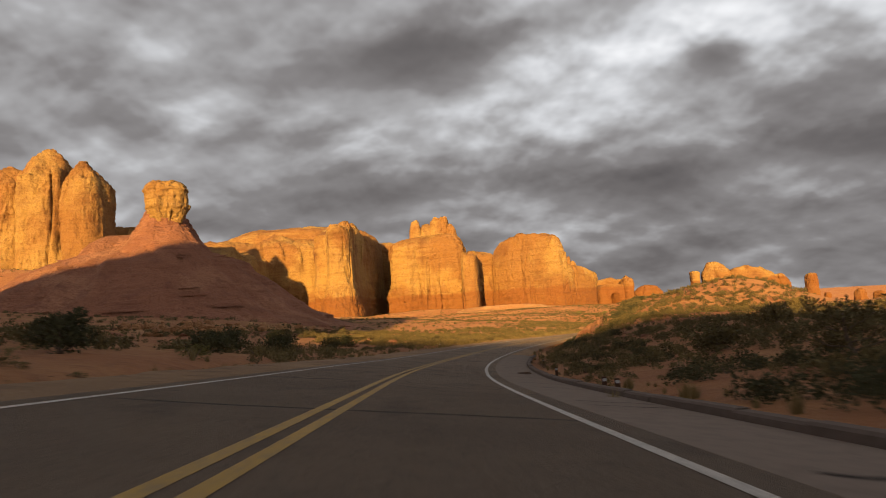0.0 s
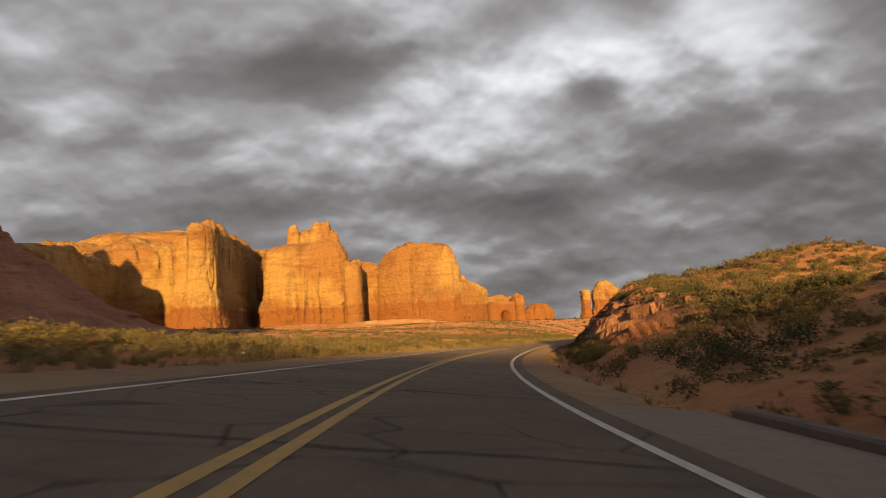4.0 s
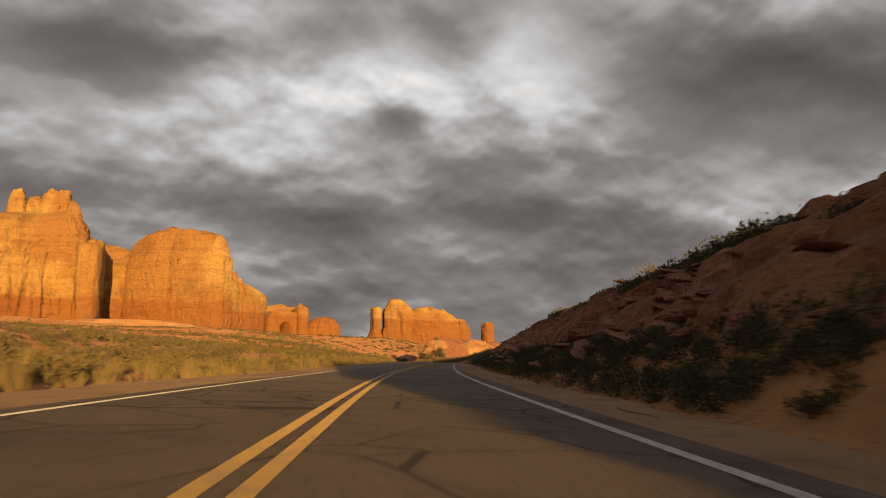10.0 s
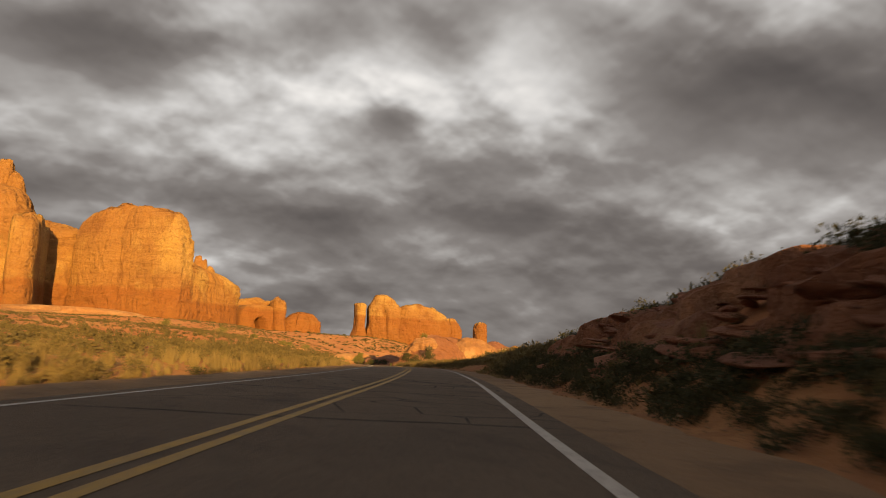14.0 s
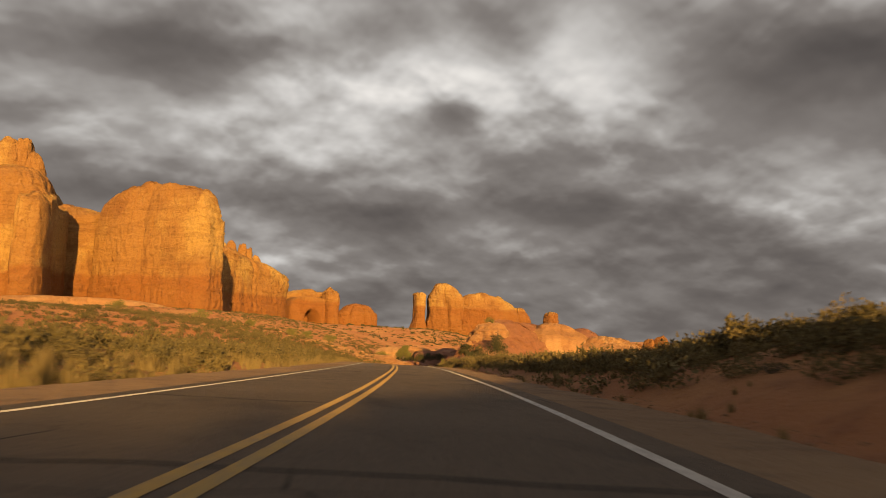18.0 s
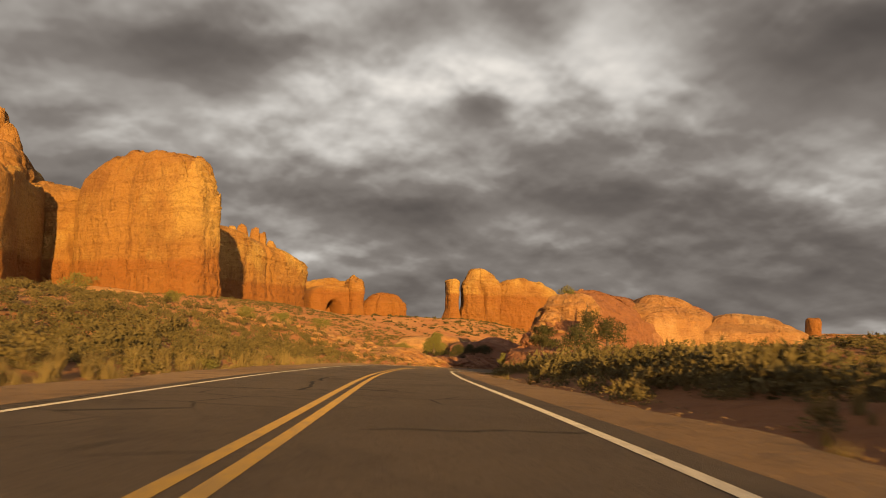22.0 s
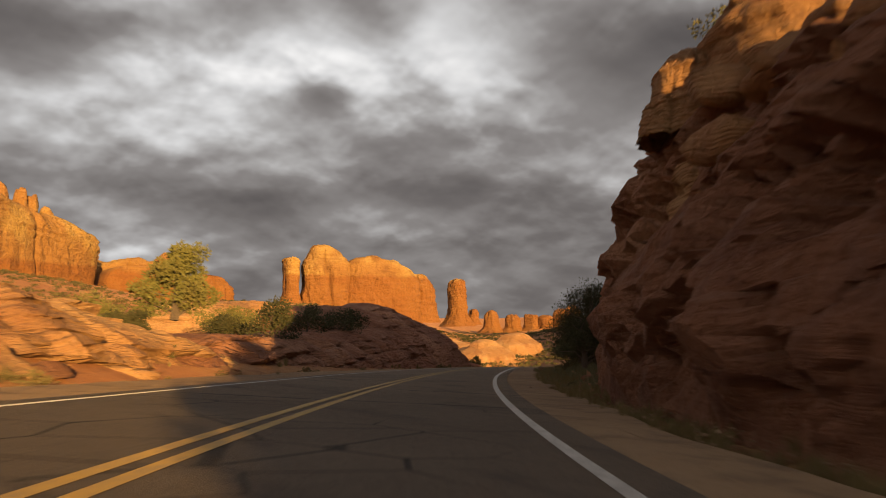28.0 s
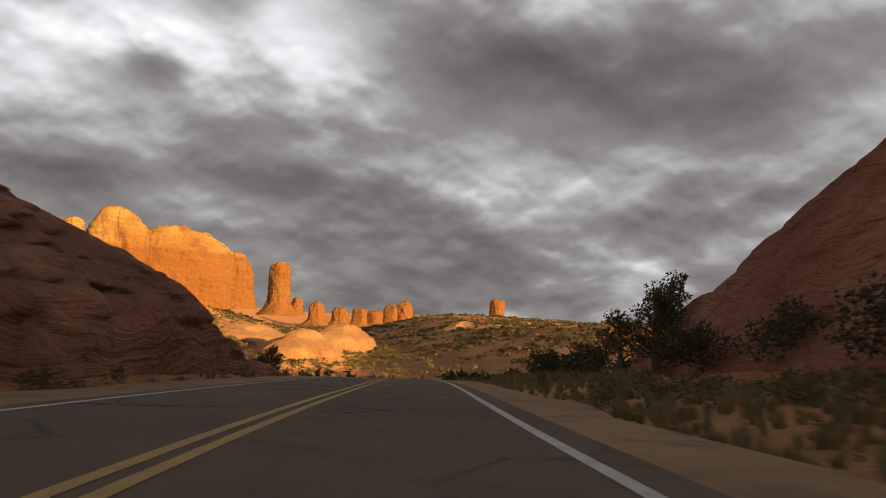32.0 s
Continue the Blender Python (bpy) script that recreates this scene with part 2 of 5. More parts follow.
def asphalt_mat():
    m, g = material("asphalt")
    a = g.noise(g.pos, 0.22, 4, 0.6)
    b = g.noise(g.pos, 3.0, 5, 0.7)
    c = g.noise(g.pos, 60.0, 3, 0.7)
    col = g.mix(g.span(a, 0.35, 0.65), (0.325, 0.242, 0.172), (0.265, 0.198, 0.145))
    col = g.mix(g.span(b, 0.5, 0.75, 0, 0.5), col, (0.195, 0.152, 0.120))
    col = g.mix(g.span(c, 0.5, 0.72, 0, 0.55), col, (0.44, 0.335, 0.24))
    chips = g.noise(g.pos, 16.0, 4, 0.75)
    col = g.mix(g.span(chips, 0.54, 0.70, 0, 0.6), col, (0.46, 0.34, 0.225))
    col = g.mix(g.span(chips, 0.46, 0.34, 0, 0.5), col, (0.085, 0.070, 0.064))
    # a net of fine cracks, worn wheel-paths and oil stains
    net = g.node("ShaderNodeTexVoronoi", feature="DISTANCE_TO_EDGE")
    g.put(net.inputs["Vector"], g.vmath("ADD", g.pos, g.vmath("SCALE", g.node("ShaderNodeTexNoise").outputs["Color"], scale=0.5)))
    g.put(net.inputs["Scale"], 0.55)
    where = g.span(g.noise(g.pos, 0.09, 3, 0.6), 0.50, 0.60)
    col = g.mix(g.math("MULTIPLY", g.span(net.outputs["Distance"], 0.006, 0.020, 0.75, 0.0), where), col, (0.04, 0.034, 0.032))
    stain = g.noise(g.vmath("MULTIPLY", g.pos, (1.0, 0.35, 1.0)), 0.8, 4, 0.6)
    col = g.mix(g.span(stain, 0.52, 0.72, 0, 0.45), col, (0.13, 0.104, 0.088))
    finish(g, col, 0.88, g.math("ADD", c, g.math("MULTIPLY", g.noise(g.pos, 18.0, 4, 0.7), 2.0)), 1.0, 0.06)
    return m


def paint_mat(name, col, worn):
    m, g = material(name)
    a = g.noise(g.pos, 7.0, 5, 0.7)
    b = g.noise(g.pos, 45.0, 3, 0.7)
    v = g.math("ADD", g.math("MULTIPLY", a, 0.6), g.math("MULTIPLY", b, 0.4))
    finish(g, g.mix(g.span(v, 0.44, 0.60, 0, 0.85), col, worn), 0.7, b, 0.4, 0.006)
    return m


def leaf_mat(name, a, b, dry):
    m, g = material(name)
    rnd = g.node("ShaderNodeNewGeometry").outputs["Random Per Island"]
    info = g.node("ShaderNodeObjectInfo").outputs["Random"]
    n = g.noise(g.pos, 0.35, 3)
    col = g.mix(rnd, a, b)
    col = g.mix(g.math("MULTIPLY", g.span(n, 0.45, 0.65), 0.5), col, dry)
    col = g.mix(g.math("MULTIPLY", info, 0.35), col, tuple(x * 0.7 for x in a))
    finish(g, col, 0.8, None, spec=0.2)
    return m


def plain_mat(name, col, rough, spots=None, scale=30.0, spec=0.15):
    m, g = material(name)
    n = g.noise(g.pos, scale, 5, 0.65)
    finish(g, g.mix(g.span(n, 0.4, 0.7, 0, 0.7), col, spots or tuple(x * 0.7 for x in col)), rough, n, 0.4, 0.01, spec=spec)
    return m


M_CLIFF = sandstone("cliff_sandstone", (0.58, 0.365, 0.115), (0.43, 0.215, 0.066), (0.225, 0.090, 0.034), 0.09, 1.0, 18.0, 0.45)
M_SLICK = sandstone("slickrock", (0.56, 0.28, 0.16), (0.43, 0.192, 0.110), (0.28, 0.115, 0.072), 0.35, 0.4, None, 0.6)
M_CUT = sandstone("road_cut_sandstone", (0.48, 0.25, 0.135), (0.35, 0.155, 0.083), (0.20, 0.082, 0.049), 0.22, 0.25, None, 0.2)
# paler copy for rock in the sun: part of the sunlight is in this colour
M_LEDGE_LIT = sandstone("lit_ledge_sandstone", (0.66, 0.40, 0.19), (0.55, 0.29, 0.125), (0.38, 0.17, 0.08), 0.5, 0.25, None, 0.6)
M_SOIL = soil("red_soil", (0.36, 0.155, 0.066), (0.44, 0.225, 0.092), (0.23, 0.094, 0.045))
M_GRAVEL = soil("shoulder_gravel", (0.28, 0.175, 0.098), (0.38, 0.245, 0.135), (0.15, 0.096, 0.06))
M_ROAD = asphalt_mat()
M_GUTTER = plain_mat("worn_gutter", (0.225, 0.175, 0.14), 0.92, (0.165, 0.125, 0.10), 3.0)
M_YELLOW = paint_mat("yellow_paint", (0.42, 0.255, 0.045), (0.22, 0.16, 0.09))
M_WHITE = paint_mat("white_paint", (0.54, 0.50, 0.45), (0.30, 0.27, 0.24))
M_TAR = plain_mat("crack_tar", (0.03, 0.026, 0.025), 0.95)
M_SAGE = leaf_mat("sage_leaves", (0.098, 0.080, 0.037), (0.215, 0.168, 0.068), (0.31, 0.225, 0.090))
M_GRASS = leaf_mat("dry_grass", (0.27, 0.20, 0.085), (0.36, 0.27, 0.115), (0.20, 0.145, 0.065))
M_PALE_GRASS = leaf_mat("pale_grass", (0.20, 0.185, 0.095), (0.29, 0.265, 0.135), (0.24, 0.20, 0.10))
M_JUNIPER = leaf_mat("juniper_leaves", (0.050, 0.052, 0.026), (0.115, 0.108, 0.046), (0.15, 0.125, 0.055))
M_YGREEN = leaf_mat("bright_shrub_leaves", (0.17, 0.165, 0.05), (0.26, 0.235, 0.075), (0.25, 0.195, 0.07))
M_BARK = plain_mat("grey_bark", (0.20, 0.15, 0.11), 0.9, (0.10, 0.07, 0.05), 12.0)
M_POST = plain_mat("brown_post", (0.10, 0.055, 0.035), 0.8)
M_METAL = plain_mat("pale_metal", (0.55, 0.55, 0.54), 0.45)


# ---- noise on arrays ----
def _hash(i, j, k):
    n = (i * 374761393 + j * 668265263 + k * 2147483647) & 0xFFFFFFFF
    n = ((n ^ (n >> 13)) * 1274126177) & 0xFFFFFFFF
    return ((n ^ (n >> 16)) & 0xFFFF) / 65535.0


def vnoise(x, y, z):
    xi, yi, zi = np.floor(x).astype(np.int64), np.floor(y).astype(np.int64), np.floor(z).astype(np.int64)
    u, v, w = x - xi, y - yi, z - zi
    u, v, w = u * u * (3 - 2 * u), v * v * (3 - 2 * v), w * w * (3 - 2 * w)
    r = 0
    for a in (0, 1):
        for b in (0, 1):
            for c in (0, 1):
                r = r + _hash(xi + a, yi + b, zi + c) * (u if a else 1 - u) * (v if b else 1 - v) * (w if c else 1 - w)
    return r * 2 - 1


def fbm(x, y, z=0.0, octaves=4, gain=0.5):
    x, y, z = np.broadcast_arrays(np.asarray(x, float), np.asarray(y, float), np.asarray(z, float))
    r, a, s = 0, 1.0, 0.0
    for o in range(octaves):
        r = r + a * vnoise(x * 2 ** o + 17.3 * o, y * 2 ** o - 9.1 * o, z * 2 ** o + 4.7 * o)
        s += a
        a *= gain
    return r / s


def step(v, a, b):
    t = np.clip((v - a) / (b - a), 0, 1)
    return t * t * (3 - 2 * t)


def mesh_of(name, verts, faces, mat, smooth=True):
    me = bpy.data.meshes.new(name)
    me.from_pydata([tuple(map(float, v)) for v in verts], [], [tuple(map(int, f)) for f in faces])
    me.materials.append(mat)
    if smooth:
        me.polygons.foreach_set("use_smooth", [True] * len(me.polygons))
    me.update()
    return me


def grid_faces(n, m, wrap=False):
    """Faces of an n x m grid of points, row by row; wrap closes each row."""
    i, j = np.meshgrid(np.arange(n - 1), np.arange(m if wrap else m - 1), indexing="ij")
    k = (j + 1) % m
    return np.stack([i * m + j, i * m + k, (i + 1) * m + k, (i + 1) * m + j], -1).reshape(-1, 4)


# ---- plan: the land in numbers ----
# broad heights: x, y, z
LAND_PTS = ((45, 640, -4), (110, 670, -5), (-100, 515, -1), (-60, 120, 5), (-80, 560, 0), (0, 690, 1), (0, 560, -7), (60, 560, -9), (10, 440, -8), (-40, 300, -3), (70, 480, -11), (240, 980, -6), (340, 940, -6), (450, 940, -9),
            (500, 960, -12), (700, 1150, -30), (970, 1200, -16), (260, 760, -12), (400, 500, -24), (620, 700, -32), (220, 300, -4), (180, 120, 0),
            (-220, 0, 12), (-300, 400, 18), (0, -300, 6), (2500, 2500, -26), (0, 2600, -10), (2600, 0, -24))
# height and distance of the bank beside the road, along s
RIGHT = ((-160, 2.0, 40), (0, 1.2, 42), (50, 1.6, 38), (76, 2.1, 23.2), (96, 3.6, 21.9), (115, 3.8, 16.8), (132, 5.2, 15.6), (150, 6.1, 15.4), (165, 6.0, 15.4),
         (182, 5.6, 15.4), (204, 5.5, 15.8), (222, 5.4, 15.6), (242, 4.9, 15.0), (262, 4.4, 14.2), (280, 3.6, 13.8), (295, 2.7, 13.8), (315, 1.9, 13.8),
         (332, 1.5, 14.8), (345, 1.4, 24), (360, 0.7, 22), (422, 1.0, 26), (438, 1.8, 22), (455, 2.8, 20), (470, 3.2, 20), (482, 2.4, 24),
         (530, 3.0, 30), (560, 3.0, 34), (620, 2.0, 34), (680, 0.0, 24))
# hill added behind that crest to carry its shade across the road: s, height
SHADE_RISE = ((125, 0), (140, 2.6), (152, 4.6), (170, 5.0), (190, 4.0), (210, 2.0), (230, 0))
LEFT = ((-160, 3, 40), (0, 2.5, 30), (120, 1.5, 40), (170, 0.6, 40), (410, 0.8, 30), (440, 5.5, 42), (475, 7, 40), (505, 5.5, 36), (530, 3, 30), (590, 1.5, 30), (640, 0, 24))
# single rises: x, y, radius, height, steepness; all after the first are unseen, added to shade the start
HILLS = ((-190, 370, 90, 26, 2.4), (-175, -235, 90, 23.6, 2.5), (-60, -250, 80, 22.6, 2.5), (30, -260, 80, 20.2, 2.5), (120, -260, 80, 20.2, 2.5), (205, -240, 80, 18.6, 2.5), (-112, 8, 48, 30, 2.5), (-74, -8, 34, 24, 2.5))


# the middle of the road: x, y, z
ROAD = ((13.60, -159.41, 2.14), (3.12, -79.97, 2.20), (-0.75, -35.02, 1.44), (-1.48, -0.00, -0.66), (-1.58, 34.50, -2.73),
        (1.23, 68.48, -4.48), (7.51, 101.30, -5.58), (16.76, 132.68, -6.52), (28.67, 162.57, -7.22), (42.01, 192.95, -8.10),
        (57.59, 224.41, -8.93), (74.41, 256.90, -9.77), (90.10, 290.52, -10.71), (102.85, 324.51, -11.90), (113.96, 357.65, -13.07),
        (123.91, 390.10, -14.44), (135.77, 422.07, -16.16), (150.95, 452.83, -18.29), (169.78, 481.44, -20.27), (191.40, 507.90, -22.12),
        (215.43, 533.43, -24.37), (238.98, 559.34, -27.13), (264.42, 590.42, -32.04), (292.92, 631.70, -38.24))
ROAD_BEHIND = 160.0
# cross slope along the road
BANK = ((0, 35, 69, 102, 135, 167, 200, 235, 272, 309, 345, 380, 414, 448, 483, 517, 551), (0.102, 0.124, 0.118, 0.093, 0.067, 0.006, -0.015, -0.005, -0.003, 0.000, 0.006, 0.010, 0.025, 0.058, 0.066, 0.039, -0.014))


from mathutils.bvhtree import BVHTree

# ---- the road's line ----
ROAD_PTS = np.array(ROAD, float)


def spline(pts, n):
    """Smooth curve through the points (Catmull-Rom), n steps a span."""
    p = np.vstack([2 * pts[0] - pts[1], pts, 2 * pts[-1] - pts[-2]])
    out = []
    for i in range(1, len(p) - 2):
        for t in np.linspace(0, 1, n, endpoint=False):
            out.append(0.5 * (2 * p[i] + (p[i + 1] - p[i - 1]) * t + (2 * p[i - 1] - 5 * p[i] + 4 * p[i + 1] - p[i + 2]) * t ** 2
                              + (3 * p[i] - p[i - 1] - 3 * p[i + 1] + p[i + 2]) * t ** 3))
    out.append(p[-2])
    return np.array(out)


_line = spline(ROAD_PTS, 24)
_cum = np.concatenate([[0], np.cumsum(np.linalg.norm(np.diff(_line[:, :2], axis=0), axis=1))]) - ROAD_BEHIND
S_LO, S_HI = _cum[0], _cum[-1]
_ss = np.arange(S_LO, S_HI, 2.0)
_rx, _ry, _rz = (np.interp(_ss, _cum, _line[:, i]) for i in range(3))
for _k in range(6):
    _rz = np.convolve(np.pad(_rz, 4, mode="edge"), np.ones(9) / 9, "valid")
_hd = np.unwrap(np.arctan2(-np.gradient(_rx), np.gradient(_ry)))
_hd = np.convolve(np.pad(_hd, 3, mode="edge"), np.ones(7) / 7, "valid")


def on_road(s, l):
    """World x, y of the place s metres along the road and l to the right of its middle."""
    a = np.interp(s, _ss, _hd)
    return np.interp(s, _ss, _rx) + l * np.cos(a), np.interp(s, _ss, _ry) + l * np.sin(a)


def road_z(s):
    return np.interp(s, _ss, _rz)


def bank_of(s):
    """Cross slope of the road (right side down) along s."""
    return np.interp(s, *BANK)


def to_road(x, y):
    x, y = np.asarray(x, float).ravel(), np.asarray(y, float).ravel()
    s, l = np.empty_like(x), np.empty_like(x)
    for a in range(0, len(x), 4000):
        X, Y = x[a:a + 4000, None], y[a:a + 4000, None]
        k = ((X - _rx) ** 2 + (Y - _ry) ** 2).argmin(1)
        dx, dy, h = X[:, 0] - _rx[k], Y[:, 0] - _ry[k], _hd[k]
        s[a:a + 4000] = _ss[k] + np.clip(-dx * np.sin(h) + dy * np.cos(h), -2, 2)
        l[a:a + 4000] = dx * np.cos(h) + dy * np.sin(h)
    return s, l


# ---- the lie of the land ----
LAND = np.array(LAND_PTS, float)


def broad(x, y):
    num = den = 0
    for px, py, pz in LAND:
        w = 1 / ((x - px) ** 2 + (y - py) ** 2 + 900.0) ** 1.5
        num, den = num + w * pz, den + w
    return num / den


def land(x, y, s=None, l=None):
    """Height of the ground."""
    shape = np.shape(x)
    x, y = np.asarray(x, float).ravel(), np.asarray(y, float).ravel()
    if s is None:
        s, l = to_road(x, y)
    else:
        s, l = np.ravel(s), np.ravel(l)
    rz = road_z(s) - bank_of(s) * np.clip(l, -8, 8)
    al = np.abs(l)
    far = broad(x, y)
    w = np.exp(-(np.maximum(al - 12, 0) / 70) ** 2)
    z = rz * w + far * (1 - w)
    for sign, table in ((1, RIGHT), (-1, LEFT)):
        t = np.array(table)
        top, at = np.interp(s, t[:, 0], t[:, 1]), np.interp(s, t[:, 0], t[:, 2])
        d = l * sign
        q = np.clip((d - 7.5) / (at - 7.5), 0, 1)
        rise = top * (0.3 * step(d, 7.5, at) + 0.7 * (1 - (1 - q) ** 1.5)) * np.exp(-(np.maximum(d - at - 3, 0) / (26 if sign > 0 else 110)) ** 2)
        z = z + np.where(d > 0, rise, 0) * np.where((s > S_LO + 5) & (s < S_HI - 5), 1, 0)
    # the added shade-casting hill, tucked behind the crest
    z = z + np.interp(s, *zip(*SHADE_RISE)) * np.exp(-((l - 36) / 13) ** 2)
    ditch = -0.35 * np.exp(-((al - 6.5) / 1.6) ** 2)
    rough = step(al, 6, 16)
    z = z + ditch + rough * (0.9 * fbm(x / 26, y / 26, 0, 4) + 0.35 * fbm(x / 5, y / 5, 3, 3)) + step(al, 40, 160) * 3.5 * fbm(x / 130, y / 130, 7, 4)
    for cx, cy, r, h, p in HILLS:
        q = np.hypot(x - cx, y - cy) / r
        z = z + h * np.exp(-q ** p) * step(al, 9, 30)
    z = z - 0.06 * (al < 5)
    return z.reshape(shape)


def build_ground():
    # wide sheet out to the horizon, sunk a little under the strip beside the road
    ax = np.concatenate([-np.geomspace(260, 4200, 22)[::-1], np.arange(-250, 655, 5.0), np.geomspace(670, 4700, 24)])
    ay = np.concatenate([-np.geomspace(395, 4200, 16)[::-1], np.arange(-385, 1105, 5.0), np.geomspace(1115, 4800, 26)])
    X, Y = np.meshgrid(ax, ay, indexing="ij")
    s, l = to_road(X, Y)
    Z = land(X, Y, s, l).ravel() - 3.0 * (1 - step(np.abs(l), 34, 42))
    me = mesh_of("ground", np.stack([X.ravel(), Y.ravel(), Z], -1), grid_faces(len(ax), len(ay)), M_SOIL)
    tagged(new("ground", me), "red sandy desert ground with scattered scrub", "ground", kind="structure")
    for sign, name in ((1, "ground_verge_east"), (-1, "ground_verge_west")):
        sv = np.arange(S_LO + 2, S_HI - 2, 1.25)
        lv = sign * np.concatenate([np.arange(4.0, 9, 0.5), np.arange(9, 24, 0.75), np.arange(24, 46, 1.6)])
        S, L = np.meshgrid(sv, lv, indexing="ij")
        x, y = on_road(S, L)
        z = land(x, y, S, L)
        z[:, -1] -= 2.0
        f = grid_faces(len(sv), len(lv))
        me = mesh_of(name, np.stack([x.ravel(), y.ravel(), z.ravel()], -1), f if sign < 0 else f[:, ::-1], M_SOIL)
        tagged(new(name, me), "red sandy roadside bank with stones and dry scrub", "ground", kind="structure")


def ribbon(name, l0, l1, up, mat, s0=None, s1=None, ds=1.0, label="", cat="road", parent=None, wob=0.0):
    sv = np.arange(S_LO + 2 if s0 is None else s0, S_HI - 2 if s1 is None else s1, ds)
    lv = np.linspace(l0, l1, 2 if abs(l1 - l0) < 1 else 9)
    S, L = np.meshgrid(sv, lv, indexing="ij")
    if wob:
        L = L + wob * fbm(S / 3, L * 0, 5, 3) * (np.abs(L) > abs(l0 + l1) / 2)
    x, y = on_road(S, L)
    z = road_z(S) - bank_of(S) * L + up
    me = mesh_of(name, np.stack([x.ravel(), y.ravel(), z.ravel()], -1), grid_faces(len(sv), len(lv))[:, ::-1], mat)
    ob = new(name, me)
    if parent:
        ob.parent = parent
    else:
        tagged(ob, label, cat, kind="structure")
    return ob


# ---- rock ----
def butte(name, cx, cy, zb, zt, length, width, rot, label, seed=0, square=4.0, flare=0.18, dome=0.16, lean=0.06, lump=0.05, joints=1.0,
          peaks=(), hollows=(), fluted=1.0, n=170, m=64, mat=None, ledge=1.0, tilt=0.0, group="sandstone formations", foot=0.22):
    """One body of bare rock: a rounded block with flared foot, joints, beds, a lumpy top, peaks on it and hollows in its sides."""
    th = np.linspace(0, 2 * np.pi, n, endpoint=False)
    hgt = zt - zb
    a, b = length / 2, width / 2
    c, sn = np.cos(th), np.sin(th)
    r0 = (np.abs(c / a) ** square + np.abs(sn / b) ** square) ** (-1 / square)
    # crowd the rows of points where the outline is long
    arc = np.concatenate([[0], np.cumsum(np.hypot(np.diff(np.append(r0 * c, r0[0])), np.diff(np.append(r0 * sn, 0))))])
    th = np.interp(np.linspace(0, arc[-1], n, endpoint=False), arc, np.append(th, 2 * np.pi))
    c, sn = np.cos(th), np.sin(th)
    r0 = (np.abs(c / a) ** square + np.abs(sn / b) ** square) ** (-1 / square)
    size = min(a, b)
    k = min(size, 30.0)
    rise = min(0.14, 0.38 * size / hgt)
    v = np.concatenate([np.linspace(-0.12, 1 - rise, m), np.full(20, 1 - rise)])
    inward = np.concatenate([np.zeros(m), np.linspace(0.0, 1.0, 21)[1:]])
    V, T = np.meshgrid(v, th, indexing="ij")
    IN = np.meshgrid(inward, th, indexing="ij")[0]
    R = np.broadcast_to(r0, V.shape).copy()
    zz = zb + V * hgt
    px, py = R * np.cos(T) + seed * 37.0, R * np.sin(T)
    Z = V * hgt
    body = fbm(px / (k * 1.5), py / (k * 1.5), Z / (k * 2.2), 3)
    chunk = fbm(px / (k * 0.42), py / (k * 0.42), Z / (k * 0.8), 4)
    rough = fbm(px / (k * 0.13), py / (k * 0.13), Z / (k * 0.11), 3)
    crack = np.abs(vnoise(px / (k * 0.75), py / (k * 0.75), Z / (k * 5) + 3))
    some = step(fbm(px / (k * 1.1), py / (k * 1.1), Z / (k * 1.6) + 8, 2), -0.15, 0.35)
    # three storeys of rock: a rough jointed base, a smooth massive middle, rounded beds in the cap
    lift = V + 0.05 * body
    base = (1 - step(lift, 0.33, 0.39)) * fluted
    cap = step(lift, 0.66, 0.74)
    wavy = Z / (k * 0.24) + 0.5 * body
    bed = np.abs(np.sin(np.pi * wavy)) ** 0.45 * (0.10 + 0.8 * cap + 0.45 * base)
    thin = 0.7 * np.abs(np.sin(np.pi * (Z / (k * 0.075) + 0.8 * body))) ** 0.6 * (0.25 + 0.5 * cap + 0.4 * base)
    flute = np.abs(vnoise(px / (k * 0.16), py / (k * 0.16), Z / (k * 0.9))) * base
    split = np.abs(vnoise(px / (k * 0.30) + 5, py / (k * 0.30), Z / (k * 1.6) + 9))
    lumps = np.round(chunk * 4) / 4
    R = R - joints * k * 0.05 * np.exp(-(split / 0.12) ** 2) * (0.35 + 0.65 * some)
    R = R + k * (0.20 * body + (0.06 * chunk + 0.055 * lumps) * (1 + 0.5 * base) + 0.06 * rough * (0.6 + base) * joints) - joints * k * 0.24 * np.exp(-(crack / 0.05) ** 2) * some
    R = R + ledge * k * (0.075 * (bed - 0.5) + 0.022 * thin) + k * 0.045 * base - k * 0.10 * flute
    R = R + size * flare * np.clip(1 - V / foot, 0, 2) ** 1.6 - size * lean * np.clip(V, 0, 1)
    # round the shoulders, then close over the top
    R = R - size * dome * np.clip((V - 0.60) / (0.40 - rise), 0, 1) ** 2.2
    R = np.maximum(R, size * 0.12) * (1 - IN) ** 0.9
    x, y = R * np.cos(T), R * np.sin(T)
    on_top = np.clip(IN * 4 + (V > 0.55) * (V - 0.55) / 0.31, 0, 1)
    top = fbm(x / (k * 0.9) + seed * 3, y / (k * 0.9), 2.0, 4)
    top = np.round(top * 5) / 5 * 0.6 + top * 0.4
    z = zz + hgt * (rise * np.sin(IN * np.pi / 2) ** 0.6 + lump * 2.0 * on_top * top) + tilt * x * np.clip(V, 0, 1)
    for qx, qy, qr, qh in peaks:
        d = np.hypot(x - qx * a, y - qy * b) / (qr * size)
        z = z + qh * hgt * (0.55 * np.exp(-d ** 6) + 0.45 * np.exp(-(d * 1.1) ** 2)) * (V > 0.80)
